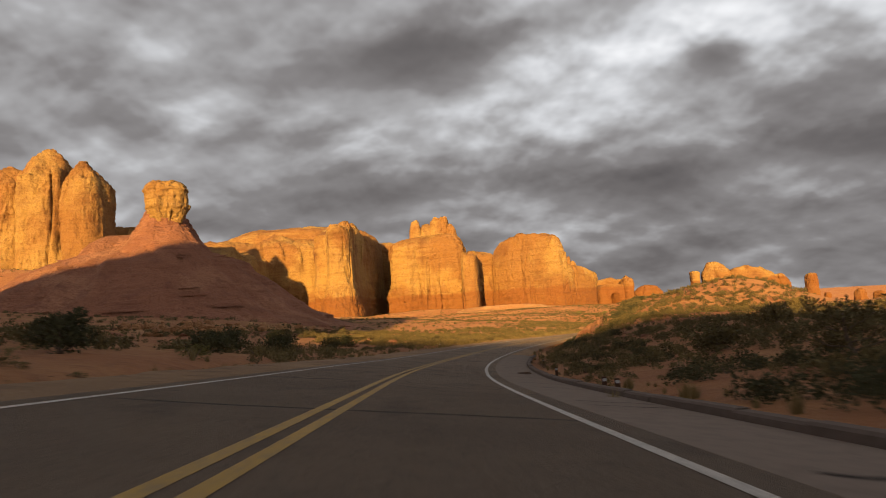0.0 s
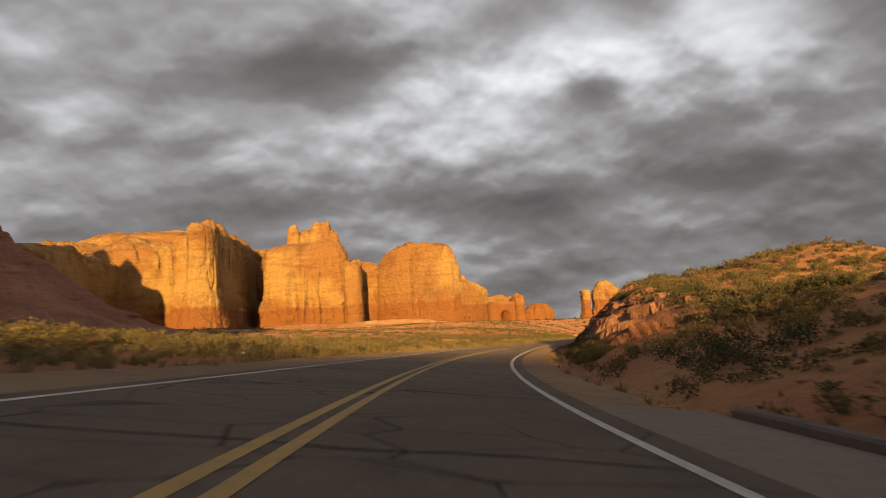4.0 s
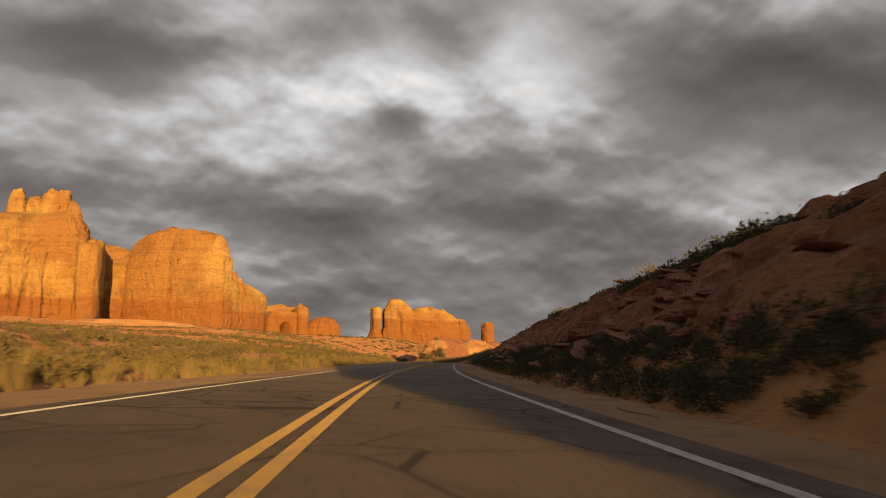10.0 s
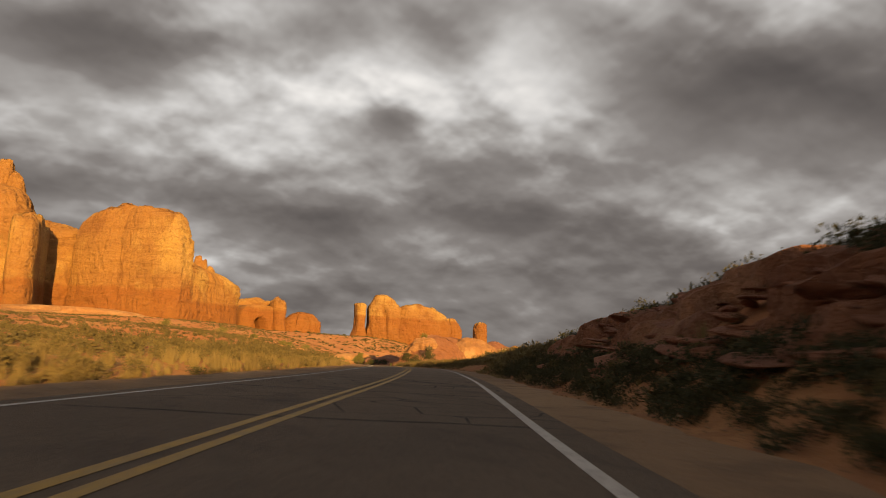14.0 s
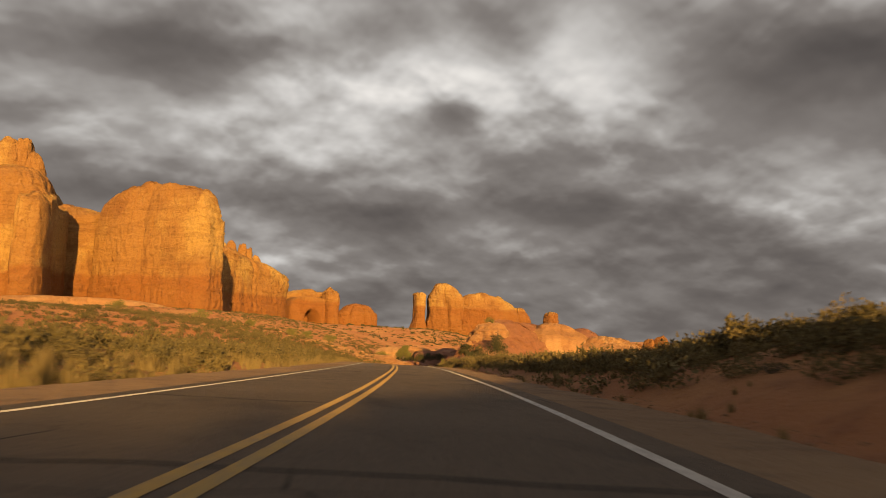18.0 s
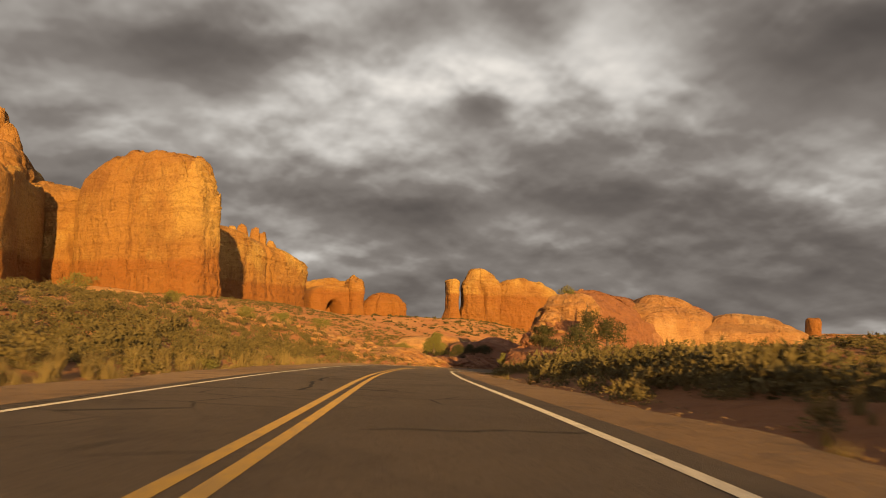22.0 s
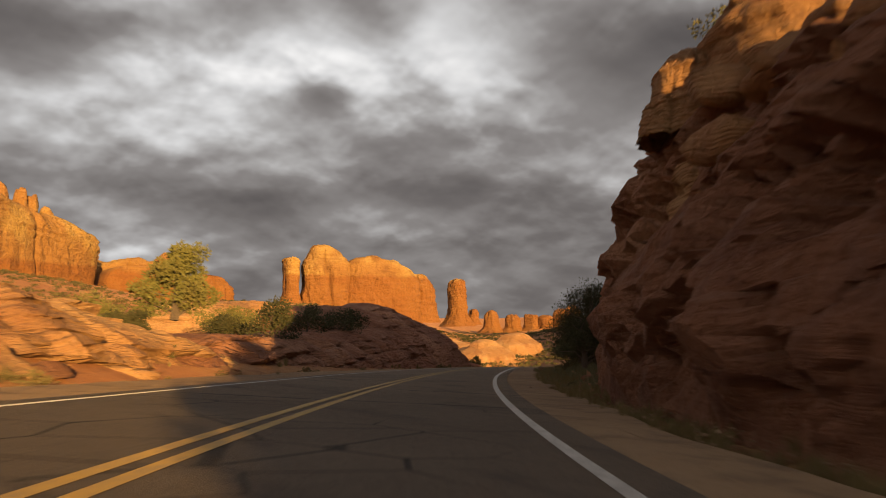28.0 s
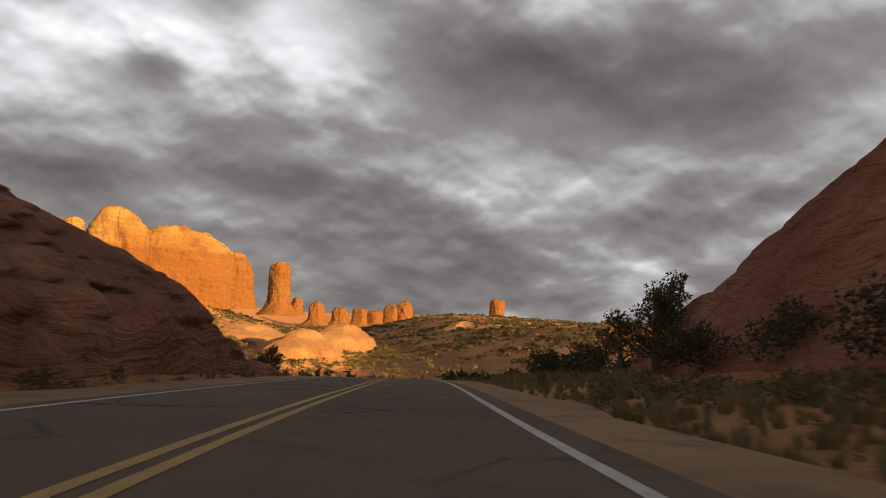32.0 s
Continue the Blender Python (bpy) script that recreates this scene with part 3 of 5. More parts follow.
    for ang, hz, wa, wz, deep in hollows:
        da = (np.degrees(T) - ang + 180) % 360 - 180
        arch = np.clip(1.25 - (np.abs(da) / wa) ** 4 - (np.clip(V - hz, 0, 1) / wz) ** 2 - (np.clip(0.04 - V, 0, 1) / 0.05) ** 4, 0, 1)
        q = 1 - deep * np.clip(arch * 2.2, 0, 1)
        x, y = x * q, y * q
    cr, sr = math.cos(radians(rot)), math.sin(radians(rot))
    P = np.stack([cx + x * cr - y * sr, cy + x * sr + y * cr, z], -1).reshape(-1, 3)
    me = mesh_of(name, P, grid_faces(len(v), n, True), mat or M_CLIFF)
    return tagged(new(name, me), label, "rock", group=group)


def arch_rock(name, cx, cy, zb, wide, high, deep, rot, hole_w, hole_h, label, seed=0):
    """A slab of rock with an opening through it."""
    th = np.linspace(0, 2 * np.pi, 72, endpoint=False)
    hx, hz = hole_w / 2 * np.cos(th), np.where(np.sin(th) > 0, np.sin(th) * hole_h, np.sin(th) * 2.0)
    ox, oz = wide / 2 * np.sign(np.cos(th)) * np.abs(np.cos(th)) ** 0.5, np.where(np.sin(th) > 0, np.abs(np.sin(th)) ** 0.5 * high, -np.abs(np.sin(th)) ** 0.5 * 8)
    rows = []
    for q, y in ((0, deep / 2), (0, -deep / 2), (0.15, -deep / 2), (0.4, -deep / 2), (0.7, -deep / 2), (0.92, -deep / 2), (1.0, -deep / 3), (1.0, deep / 3), (0.9, deep / 2), (0.5, deep / 2), (0, deep / 2)):
        x, z = hx + (ox - hx) * q, hz + (oz - hz) * q
        y = y * np.ones_like(x) + 0.9 * fbm(x / 5 + seed, z / 5, y, 3)
        rows.append(np.stack([x + 1.2 * fbm(x / 6, z / 6, seed + y * 0.1, 3), y, z], -1))
    P = np.concatenate(rows)
    cr, sr = math.cos(radians(rot)), math.sin(radians(rot))
    Q = np.stack([cx + P[:, 0] * cr - P[:, 1] * sr, cy + P[:, 0] * sr + P[:, 1] * cr, zb + P[:, 2]], -1)
    me = mesh_of(name, Q, grid_faces(len(rows), len(th), True), M_CLIFF)
    return tagged(new(name, me), label, "rock", group="sandstone formations")


def cut_bank(name, side, foot, top, heights, label, seed=0, blocky=1.0, curve=1.0, back=16.0, mat=None, ds=0.4, dip=0.0, thick=1.5, smooth=True):
    """Rock beside the road, from its foot up to a rounded top and down behind; heights are knots along s."""
    hs = np.array(heights)
    sv = np.arange(hs[0, 0], hs[-1, 0] + 0.01, ds)
    u = np.linspace(0, 1, 72)
    S, U = np.meshgrid(sv, u, indexing="ij")
    H = np.interp(S, hs[:, 0], hs[:, 1])
    H = H * (1 + 0.10 * fbm(S / 6 + seed, 0, 1, 3))
    if not np.isscalar(foot):
        foot = np.interp(S, *np.array(foot).T)
        top = foot + top
    w = 0.7
    f = np.clip(U / w, 0, 1)
    bk = np.clip((U - w) / (1 - w), 0, 1)
    low = np.clip(H / hs[:, 1].max(), 0.25, 1)
    L = foot + (top - foot) * low * f ** (1.0 / curve) * 1.0 + bk * back
    Z = H * (f ** curve + 0.10 * np.sin(bk * np.pi) - 0.9 * bk ** 2)
    Sx = S
    q = 1.0
    big = fbm(S / (8 * q) + seed, Z / (5 * q), L / 10, 3)
    bw = (Z + dip * S) / thick + 0.22 * big
    beds = np.abs(np.sin(np.pi * bw)) ** 0.4 - 0.7
    fl = np.floor(bw)
    cw = (S - dip * Z) / (thick * 1.7) + 3.7 * np.sin(fl * 12.9) + 0.3 * big
    cells = _hash(np.floor(cw).astype(np.int64), fl.astype(np.int64), np.int64(seed)) * 2 - 1
    cells2 = _hash(np.floor(cw * 2.3).astype(np.int64), np.floor(bw * 2).astype(np.int64), np.int64(seed + 5)) * 2 - 1
    seam = np.minimum(np.abs(cw - np.round(cw)), np.abs(bw - np.round(bw)))
    L = L - (1.0 * min(1, blocky * 1.5) * big + blocky * (0.18 * beds + 0.95 * cells + 0.34 * cells2 - 0.40 * (seam < 0.07) + 0.25 * fbm(S / 1.2, Z / 0.8, seed, 3))) * np.clip(U * 8, 0, 1) * np.clip(H / 3, 0, 1)
    Z = Z + blocky * (0.35 * fbm(S / 2.2, L / 2.2, seed + 4, 4) + 0.30 * cells) * (U > 0.25) * np.clip(H / 3, 0, 1)
    x, y = on_road(Sx, L * side)
    gz = road_z(S) - 0.9
    me = mesh_of(name, np.stack([x.ravel(), y.ravel(), (gz + Z).ravel()], -1), grid_faces(len(sv), len(u)) if side < 0 else grid_faces(len(sv), len(u))[:, ::-1], mat or M_CUT, smooth)
    return tagged(new(name, me), label, "rock", group="road cut rocks")


def rock_skin(name, side, s0, s1, l0, l1, label, seed=0, thick=0.8, dip=0.25, high=0.7, mat=None, bare=0.0):
    """Broken bedrock showing through a bank: thin tilted beds that break off in steps, sunk under the soil between."""
    sv, lv = np.arange(s0, s1, 0.5), np.arange(l0, l1, 0.28)
    S, L = np.meshgrid(sv, lv, indexing="ij")
    x, y = on_road(S, side * L)
    z = land(x, y, S, side * L)
    big = fbm(S / 9 + seed, L / 6, 1, 3)
    bw = (z - road_z(S) + dip * S) / thick + 1.3 * big
    fl = np.floor(bw)
    cw = S / 2.6 + 3.7 * np.sin(fl * 12.9) + 0.5 * big
    cell = _hash(np.floor(cw).astype(np.int64), fl.astype(np.int64), np.int64(seed))
    saw = (bw - fl) ** 3
    there = step(fbm(S / 14 + seed * 3, L / 7, 4, 3) + 0.25 * (cell - 0.5), bare - 0.22, bare + 0.12)
    edge = np.minimum(step(S, s0, s0 + 6) * (1 - step(S, s1 - 8, s1)), step(L, l0, l0 + 1.5) * (1 - step(L, l1 - 2, l1)))
    out = high * (0.25 + 0.75 * cell) * (1.1 - saw) + 0.16 * fbm(S / 0.9, L / 0.9, seed, 2)
    z = z - 0.5 + (out + 0.5) * there * edge
    l2 = L - 0.5 * cell * there * edge
    x, y = on_road(S, side * l2)
    f = grid_faces(len(sv), len(lv))
    me = mesh_of(name, np.stack([x.ravel(), y.ravel(), z.ravel()], -1), f if side < 0 else f[:, ::-1], mat or M_CUT, False)
    return tagged(new(name, me), label, "rock", group="hillside ledges")


build_ground()
road = ribbon("road", -4.0, 4.05, 0.0, M_ROAD, label="two-lane grey asphalt road with cracks and worn paint")
ribbon("shoulder_east", 3.95, 5.7, -0.02, M_GRAVEL, label="gravel shoulder beside the asphalt", cat="shoulder", wob=0.5)
ribbon("shoulder_west", -6.2, -3.9, -0.02, M_GRAVEL, label="gravel shoulder beside the asphalt", cat="shoulder", wob=0.5)
for nm, a, b, mt, lb in (("edge_line", 3.42, 3.58, M_WHITE, "white edge line"), ("edge_line", -3.57, -3.43, M_WHITE, "white edge line"),
                         ("centre_line", 0.075, 0.225, M_YELLOW, "yellow centre line"), ("centre_line", -0.225, -0.075, M_YELLOW, "yellow centre line")):
    o = ribbon(nm, a, b, 0.006, mt, parent=road)
    tagged(o, lb)

# ---- the far formations ----
butte("sandstone_butte", 92, 757, -14, 69, 94, 24, -46, "huge blocky orange sandstone butte with a pale face", 1, 4.6, 0.16, 0.55, 0.05, 0.035, joints=1.1, ledge=1.3, peaks=((0.1, 0.0, 1.7, 0.07), (0.62, 0.0, 0.9, 0.035), (-0.45, 0.1, 1.0, 0.03)), hollows=((262, 0.42, 9, 0.30, 0.16), (276, 0.34, 5, 0.26, 0.14), (284, 0.40, 4, 0.26, 0.12)), n=320, m=90)
butte("sandstone_block", 97, 797, -14, 68, 66, 70, 0, "rounded back of a sandstone butte", 41, 4.2, 0.10, 0.12, 0.03, 0.05, joints=0.7, n=220, m=80)
butte("slickrock_apron", 58, 694, -22, 2.0, 210, 120, 6, "smooth pale apron of slickrock at the foot of a butte", 36, 2.4, 0.5, 0.6, 0.55, 0.015, joints=0.0, fluted=0.0, ledge=0.3, n=200, m=60, mat=M_LEDGE_LIT)
butte("rock_slab", 124, 738, -8, 50, 7, 22, 8, "thin upright sandstone slab split from a butte", 31, 4, 0.2, 0.1, 0.05, 0.04, n=80)
butte("alcove_pillar", 31, 756, -8, 58, 18, 88, -3, "sandstone buttress with a dark flank beside a butte", 32, 4.0, 0.14, 0.22, 0.05, 0.05, n=170, m=70)
butte("horned_butte", -12, 828, -10, 88, 98, 92, 0, "broad orange sandstone butte with a row of knobs on top", 2, 4, 0.14, 0.10, 0.12, 0.03, hollows=((254, 0.34, 8, 0.30, 0.07), (272, 0.46, 7, 0.26, 0.06), (290, 0.30, 6, 0.30, 0.07)), n=300, m=90)
for i, (x, y, t, w) in enumerate(((-26, 820, 105, 15), (-14, 822, 100, 14), (-2, 822, 104, 19), (7, 824, 108, 13), (14, 820, 97, 15))):
    butte("hoodoo", x, y, 60, t, w, 15, 0, "rounded knob of sandstone on the crown of a butte", 110 + i, 2.6, 0.35, 0.32, 0.12, 0.06, n=70, m=30, ledge=0.3, joints=0.4)
butte("rock_fin", -93, 680, -4, 84, 27, 62, 4, "upright orange sandstone fin with a notched top", 3, 3, 0.75, 0.05, 0.10, 0.05, peaks=((0.35, -0.4, 0.45, 0.08), (-0.4, -0.5, 0.35, 0.05)), n=170, m=80, foot=0.5)
butte("recess_wall", -97, 800, -6, 90, 44, 215, -5.0, "tall sandstone wall standing in shade between fins", 4, 5, 0.05, 0.08, 0.03, 0.05, peaks=((0.4, -0.55, 0.5, 0.06), (0.3, 0.1, 0.6, 0.07), (0.3, 0.6, 0.5, 0.05)), n=240, m=80)
butte("recess_wall", -214, 722, -6, 72, 46, 235, -6.0, "sandstone wall in deep shade under a lit rim", 33, 5, 0.05, 0.10, 0.03, 0.06, n=220, m=70)
butte("recess_back", -46, 945, -6, 92, 130, 90, 0, "far sandstone wall closing a shaded recess", 35, 4, 0.1, 0.1, 0.05, 0.06, n=160)
butte("shoulder_wall", 40, 818, -10, 64, 50, 60, 0, "sandstone shoulder joining two buttes", 34, 4, 0.10, 0.14, 0.05, 0.04, n=140)
butte("mesa_wall", -215, 862, -6, 94, 250, 170, 0, "long sandstone mesa wall with a deep shaded alcove", 5, 4, 0.10, 0.12, 0.06, 0.05, n=280, m=80)
butte("mesa_top", -215, 1100, 20, 136, 210, 190, 0, "pale upper tier of a sandstone mesa", 6, 4, 0.10, 0.05, 0.06, 0.02, n=200)
butte("wing_wall", 153, 947, -16, 52.4, 120, 62, 45, "long orange sandstone wall sloping down from a butte", 7, 5, 0.10, 0.06, 0.04, 0.03, joints=0.45, fluted=0.5, tilt=-0.20, n=260, m=80)
for i, (x, y, t) in enumerate(((144, 922, 59), (152, 938, 63), (163, 950, 64), (169, 957, 60), (178, 968, 56))):
    butte("hoodoo", x, y, 38, t, 9, 9, 0, "small knob of sandstone on a cliff rim", 40 + i, 2.6, 0.3, 0.3, 0.1, 0.08, n=40, m=24)
arch_rock("arch_rock", 236, 1016, -5, 44, 27, 40, 6, 17, 15, "natural sandstone arch with a dark opening", 8)
# added wall that closes the arch from behind and keeps its opening dark
butte("alcove_wall", 236, 1052, -20, 30, 70, 26, 0, "rock wall added behind an arch to darken its opening", 81, 4, 0.1, 0.1, 0.05, 0.05, n=80)
butte("arch_pillar", 257, 1003, -16, 29, 15, 22, 10, "rounded sandstone pillar beside an arch", 8, 3, 0.2, 0.1, 0.05, 0.05, n=80)
butte("sandstone_dome", 287, 1012, -24, 18, 44, 40, 0, "smooth rounded orange sandstone dome", 9, 2.6, 0.15, 0.35, 0.10, 0.03, n=110)
butte("fin_horn", 352, 1004, -16, 32, 11, 18, 0, "thin sandstone horn on the end of a fin", 10, 3, 1.6, -0.1, 0.0, 0.04, n=80, foot=0.45)
butte("east_fin", 381, 1004, -16, 42, 42, 36, -10, "tall rounded orange sandstone fin", 11, 3, 0.1, 0.42, 0.06, 0.03, peaks=((-0.2, 0.0, 0.6, 0.05),), n=150)
butte("east_fin_step", 427, 998, -16, 29, 70, 36, -8, "long rounded orange sandstone fin", 12, 3, 0.1, 0.34, 0.06, 0.05, tilt=-0.12, peaks=((-0.5, 0.0, 0.85, 0.13), (0.15, 0.0, 0.7, 0.08), (0.62, 0.0, 0.6, 0.07)), n=150)
butte("end_fin", 469, 1005, -16, 23, 28, 28, 0, "rounded sandstone knob at the end of a fin", 13, 2.6, 0.1, 0.32, 0.12, 0.03, n=100)
butte("rock_spire", 530, 1036, -20, 20, 17, 18, 0, "free-standing orange sandstone spire", 14, 3, 0.5, 0.15, 0.10, 0.03, n=90)
butte("rock_stub", 558, 1050, -22, -8, 10, 10, 0, "small dark upright stub of sandstone", 15, 3, 0.3, 0.2, 0.1, 0.03, n=50, m=30)
for i, (x, y, t, w) in enumerate(((716, 1240, -9, 22), (738, 1224, -13, 18), (757, 1208, -12, 16), (772, 1196, -14, 20), (787, 1184, -7, 18), (799, 1174, -1, 22))):
    butte("far_turret", x, y, -34, t, w, 20, 20, "distant lit sandstone turret on the plain", 50 + i, 3, 0.5, 0.2, 0.1, 0.08, n=60, m=30)
butte("far_tower", 954, 1156, -28, 10, 19, 19, 0, "distant lone tower of sandstone on the plain", 57, 3, 0.6, 0.1, 0.0, 0.03, n=60, m=36)
butte("far_turret", 985, 1150, -30, -12, 20, 16, 0, "low distant sandstone block beside a tower", 58, 3, 0.5, 0.2, 0.1, 0.08, n=50, m=24)
# ---- the towers and ridge near the start ----
# the two widest blocks stand out of view, added to cast shade towards the mesa
for i, (x, y, t, w, dp, lb) in enumerate(((-252, 468, 110, 34, 44, "tall rounded sandstone tower with a knobbed top"), (-224, 462, 100, 30, 40, "sandstone tower with a split rounded top"), (-283, 478, 105, 36, 40, "bulky rounded sandstone tower"), (-322, 470, 99, 44, 40, "broad weathered sandstone tower"), (-372, 480, 112, 56, 50, "wide unseen block of sandstone towers added to cast shade"), (-436, 492, 116, 66, 50, "wide unseen block of sandstone towers added to cast shade"))):
    butte("sandstone_tower", x, y, 4, t, w, dp, 0, lb, 20 + i, 3.2, 0.30, 0.12, 0.10, 0.05, joints=1.2, peaks=((-0.3, -0.2, 0.5, 0.05), (0.35, 0.1, 0.45, 0.03)), n=150, m=80, foot=0.35)
butte("sandstone_tower", -240, 520, 4, 74, 120, 40, 0, "shaded saddle of sandstone between towers", 28, 3, 0.2, 0.2, 0.10, 0.08, n=140)
slickrock_ridge = butte("slickrock_ridge", -94, 226, -14, 30, 150, 150, 18, "bare slickrock ridge with sloping beds", 23, 2.4, 0.15, 0.12, 0.80, 0.03, mat=M_SLICK, n=300, m=120, foot=0.4, ledge=1.5)
butte("knob_pedestal", -82, 216, 8, 36, 13, 16, 0, "ledgy sandstone pedestal under a balanced knob", 24, 2.4, 3.6, 0.05, 0.25, 0.04, n=160, m=80, foot=0.98, ledge=1.8, mat=M_SLICK)
butte("knob_rock", -80, 213, 32, 43.5, 11.5, 11, 20, "sandstone knob with an overhanging cap on a ridge", 25, 2.8, -0.30, 0.24, -0.08, 0.07, n=130, m=60, foot=0.45, ledge=1.6)
# ---- low lit domes of slickrock in the valley ahead ----
for i, (x, y, t, w, d) in enumerate(((393, 662, -31, 60, 34), (455, 706, -27, 70, 40), (360, 640, -36, 40, 26), (500, 790, -22, 80, 50), (470, 740, -30, 60, 36), (346, 730, -28, 46, 40), (366, 800, -27, 60, 44), (396, 770, -25, 50, 30))):
    butte("slickrock_dome", x, y, -48, t, w, d, 35, "low sunlit dome of pale slickrock in a valley", 70 + i, 2.4, 0.6, 0.5, 0.3, 0.04, n=120, m=40, mat=M_LEDGE_LIT, foot=0.6)
# ---- rock beside the road ----
cut = cut_bank("road_cut_rock", 1, ((462, 7.4), (485, 7.2), (508, 7.1), (514, 7.8), (521, 9.0), (529, 10.3), (543, 11.8)), 6.5, ((462, 0.3), (469, 2.9), (482, 3.6), (487, 4.8), (491, 6.3), (497, 7.8), (504, 10.2), (510, 12.8), (516, 14.8), (523, 15), (530, 15), (538, 15.0), (543, 0.5)),
         "dark red broken sandstone road cut with slanting joints", 3, 1.0, 0.72, dip=0.55, thick=2.1, smooth=False)
# sunlit tops take the paler lit stone, the cut below stays dark red
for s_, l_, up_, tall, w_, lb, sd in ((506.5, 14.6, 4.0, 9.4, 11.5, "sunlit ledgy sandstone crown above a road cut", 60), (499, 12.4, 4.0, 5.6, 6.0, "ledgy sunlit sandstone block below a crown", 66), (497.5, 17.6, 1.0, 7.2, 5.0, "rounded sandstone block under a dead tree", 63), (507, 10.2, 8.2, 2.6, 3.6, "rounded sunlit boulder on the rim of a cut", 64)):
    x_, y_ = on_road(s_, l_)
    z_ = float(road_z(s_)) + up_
    butte("cut_top_rock", float(x_), float(y_), z_, z_ + tall, w_, w_ * 0.8, 35, lb, sd, 2.8, 0.08, 0.30, 0.25, 0.06, group="road cut rocks", n=110, ledge=1.6, mat=M_LEDGE_LIT)
butte("cut_top_rock", 202, 476, -22, -5.5, 26, 20, 20, "rounded pale sandstone dome above the scrub", 61, 2.6, 0.5, 0.5, 0.2, 0.04, group="road cut rocks", n=120, mat=M_LEDGE_LIT, fluted=0.3)
butte("cut_top_rock", 216, 471, -22, -8.5, 26, 18, -20, "low rounded sandstone dome above the scrub", 62, 2.6, 0.5, 0.5, 0.2, 0.04, group="road cut rocks", n=110, mat=M_LEDGE_LIT, fluted=0.3)
slickrock_bank = cut_bank("slickrock_bank", -1, 8.5, 20, ((498, 0.5), (513, 2.6), (535, 3.2), (555, 4.6), (565, 6.4), (575, 8.4), (585, 9.8), (593, 8.2), (601, 0.4)), "rounded dark red slickrock bank with thin ledges", 5, 0.50, 0.62, mat=M_SLICK, dip=-0.06, thick=1.1)
cut_bank("sunlit_ledge", -1, 8.2, 13, ((474, 0.3), (486, 2.6), (503, 4.0), (512, 4.0), (524, 0.5)), "sunlit ledgy orange sandstone bank beside the road", 9, 0.6, 0.7, mat=M_LEDGE_LIT, dip=0.1, thick=0.9, smooth=False)
slickrock_slope = cut_bank("slickrock_slope", 1, 17, 29, ((531, 0.5), (540, 9), (552, 13), (570, 17), (590, 16), (602, 8.5), (612, 0.4)), "smooth sloping red slickrock hillside", 8, 0.30, 0.95, mat=M_SLICK, dip=0.3, thick=2.4)
# one slickrock bank: dark bed in front, lit-coloured copy on the sunny ledge behind
for s_, l_, up_, tall, w_, d_, lb, sd, mt in ((560, -19, 1.5, 5.2, 9, 22, "dark upper bed of a slickrock bank", 66, M_SLICK), (574, -36, 0.5, 8.0, 14, 40, "pale sunlit ledge of slickrock behind a bank", 67, M_LEDGE_LIT)):
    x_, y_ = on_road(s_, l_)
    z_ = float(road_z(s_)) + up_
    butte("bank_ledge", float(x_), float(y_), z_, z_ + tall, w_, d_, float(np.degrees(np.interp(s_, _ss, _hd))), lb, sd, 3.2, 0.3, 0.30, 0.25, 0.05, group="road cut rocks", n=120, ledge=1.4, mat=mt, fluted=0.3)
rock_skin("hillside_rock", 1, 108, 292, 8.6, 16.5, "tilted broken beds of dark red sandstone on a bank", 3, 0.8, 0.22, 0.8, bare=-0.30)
rock_skin("slope_rock", -1, 468, 512, 20.0, 42.0, "sunlit broken beds of orange sandstone on a slope", 6, 0.6, 0.05, 0.26, M_LEDGE_LIT)
x_, y_ = on_road(600, -12)
butte("slickrock_apron", float(x_), float(y_), float(road_z(600)) - 2.5, float(road_z(600)) + 1.5, 12, 16, float(np.degrees(np.interp(600, _ss, _hd))), "low rounded toe of red slickrock beside the road", 68, 2.4, 0.5, 0.5, 0.3, 0.03, group="road cut rocks", n=90, m=40, mat=M_SLICK, fluted=0.0)


# ---- fast meshes for many small things ----
def mesh_fast(name, verts, tris, mat, smooth=False):
    me = bpy.data.meshes.new(name)
    me.vertices.add(len(verts))
    me.vertices.foreach_set("co", np.asarray(verts, np.float32).ravel())
    me.loops.add(len(tris) * 3)
    me.loops.foreach_set("vertex_index", np.asarray(tris, np.int32).ravel())
    me.polygons.add(len(tris))
    me.polygons.foreach_set("loop_start", np.arange(0, len(tris) * 3, 3, dtype=np.int32))
    if smooth:
        me.polygons.foreach_set("use_smooth", np.ones(len(tris), bool))
    me.materials.append(mat)
    me.update(calc_edges=True)
    return me


def strew(name, bases, places, mat, label, cat):
    """One object of kind stuff: copies of the base shapes (verts, tris) at places (x, y, z, size, turn, stretch)."""
    V, T, k = [], [], 0
    for (x, y, z, size, turn, tall), b in zip(places, np.random.randint(0, len(bases), len(places))):
        v, t = bases[b]
        c, s = math.cos(turn), math.sin(turn)
        V.append(np.stack([x + size * (v[:, 0] * c - v[:, 1] * s), y + size * (v[:, 0] * s + v[:, 1] * c), z + size * tall * v[:, 2]], -1))
        T.append(t + k)
        k += len(v)
    return tagged(new(name, mesh_fast(name, np.concatenate(V), np.concatenate(T), mat)), label, cat, kind="stuff")


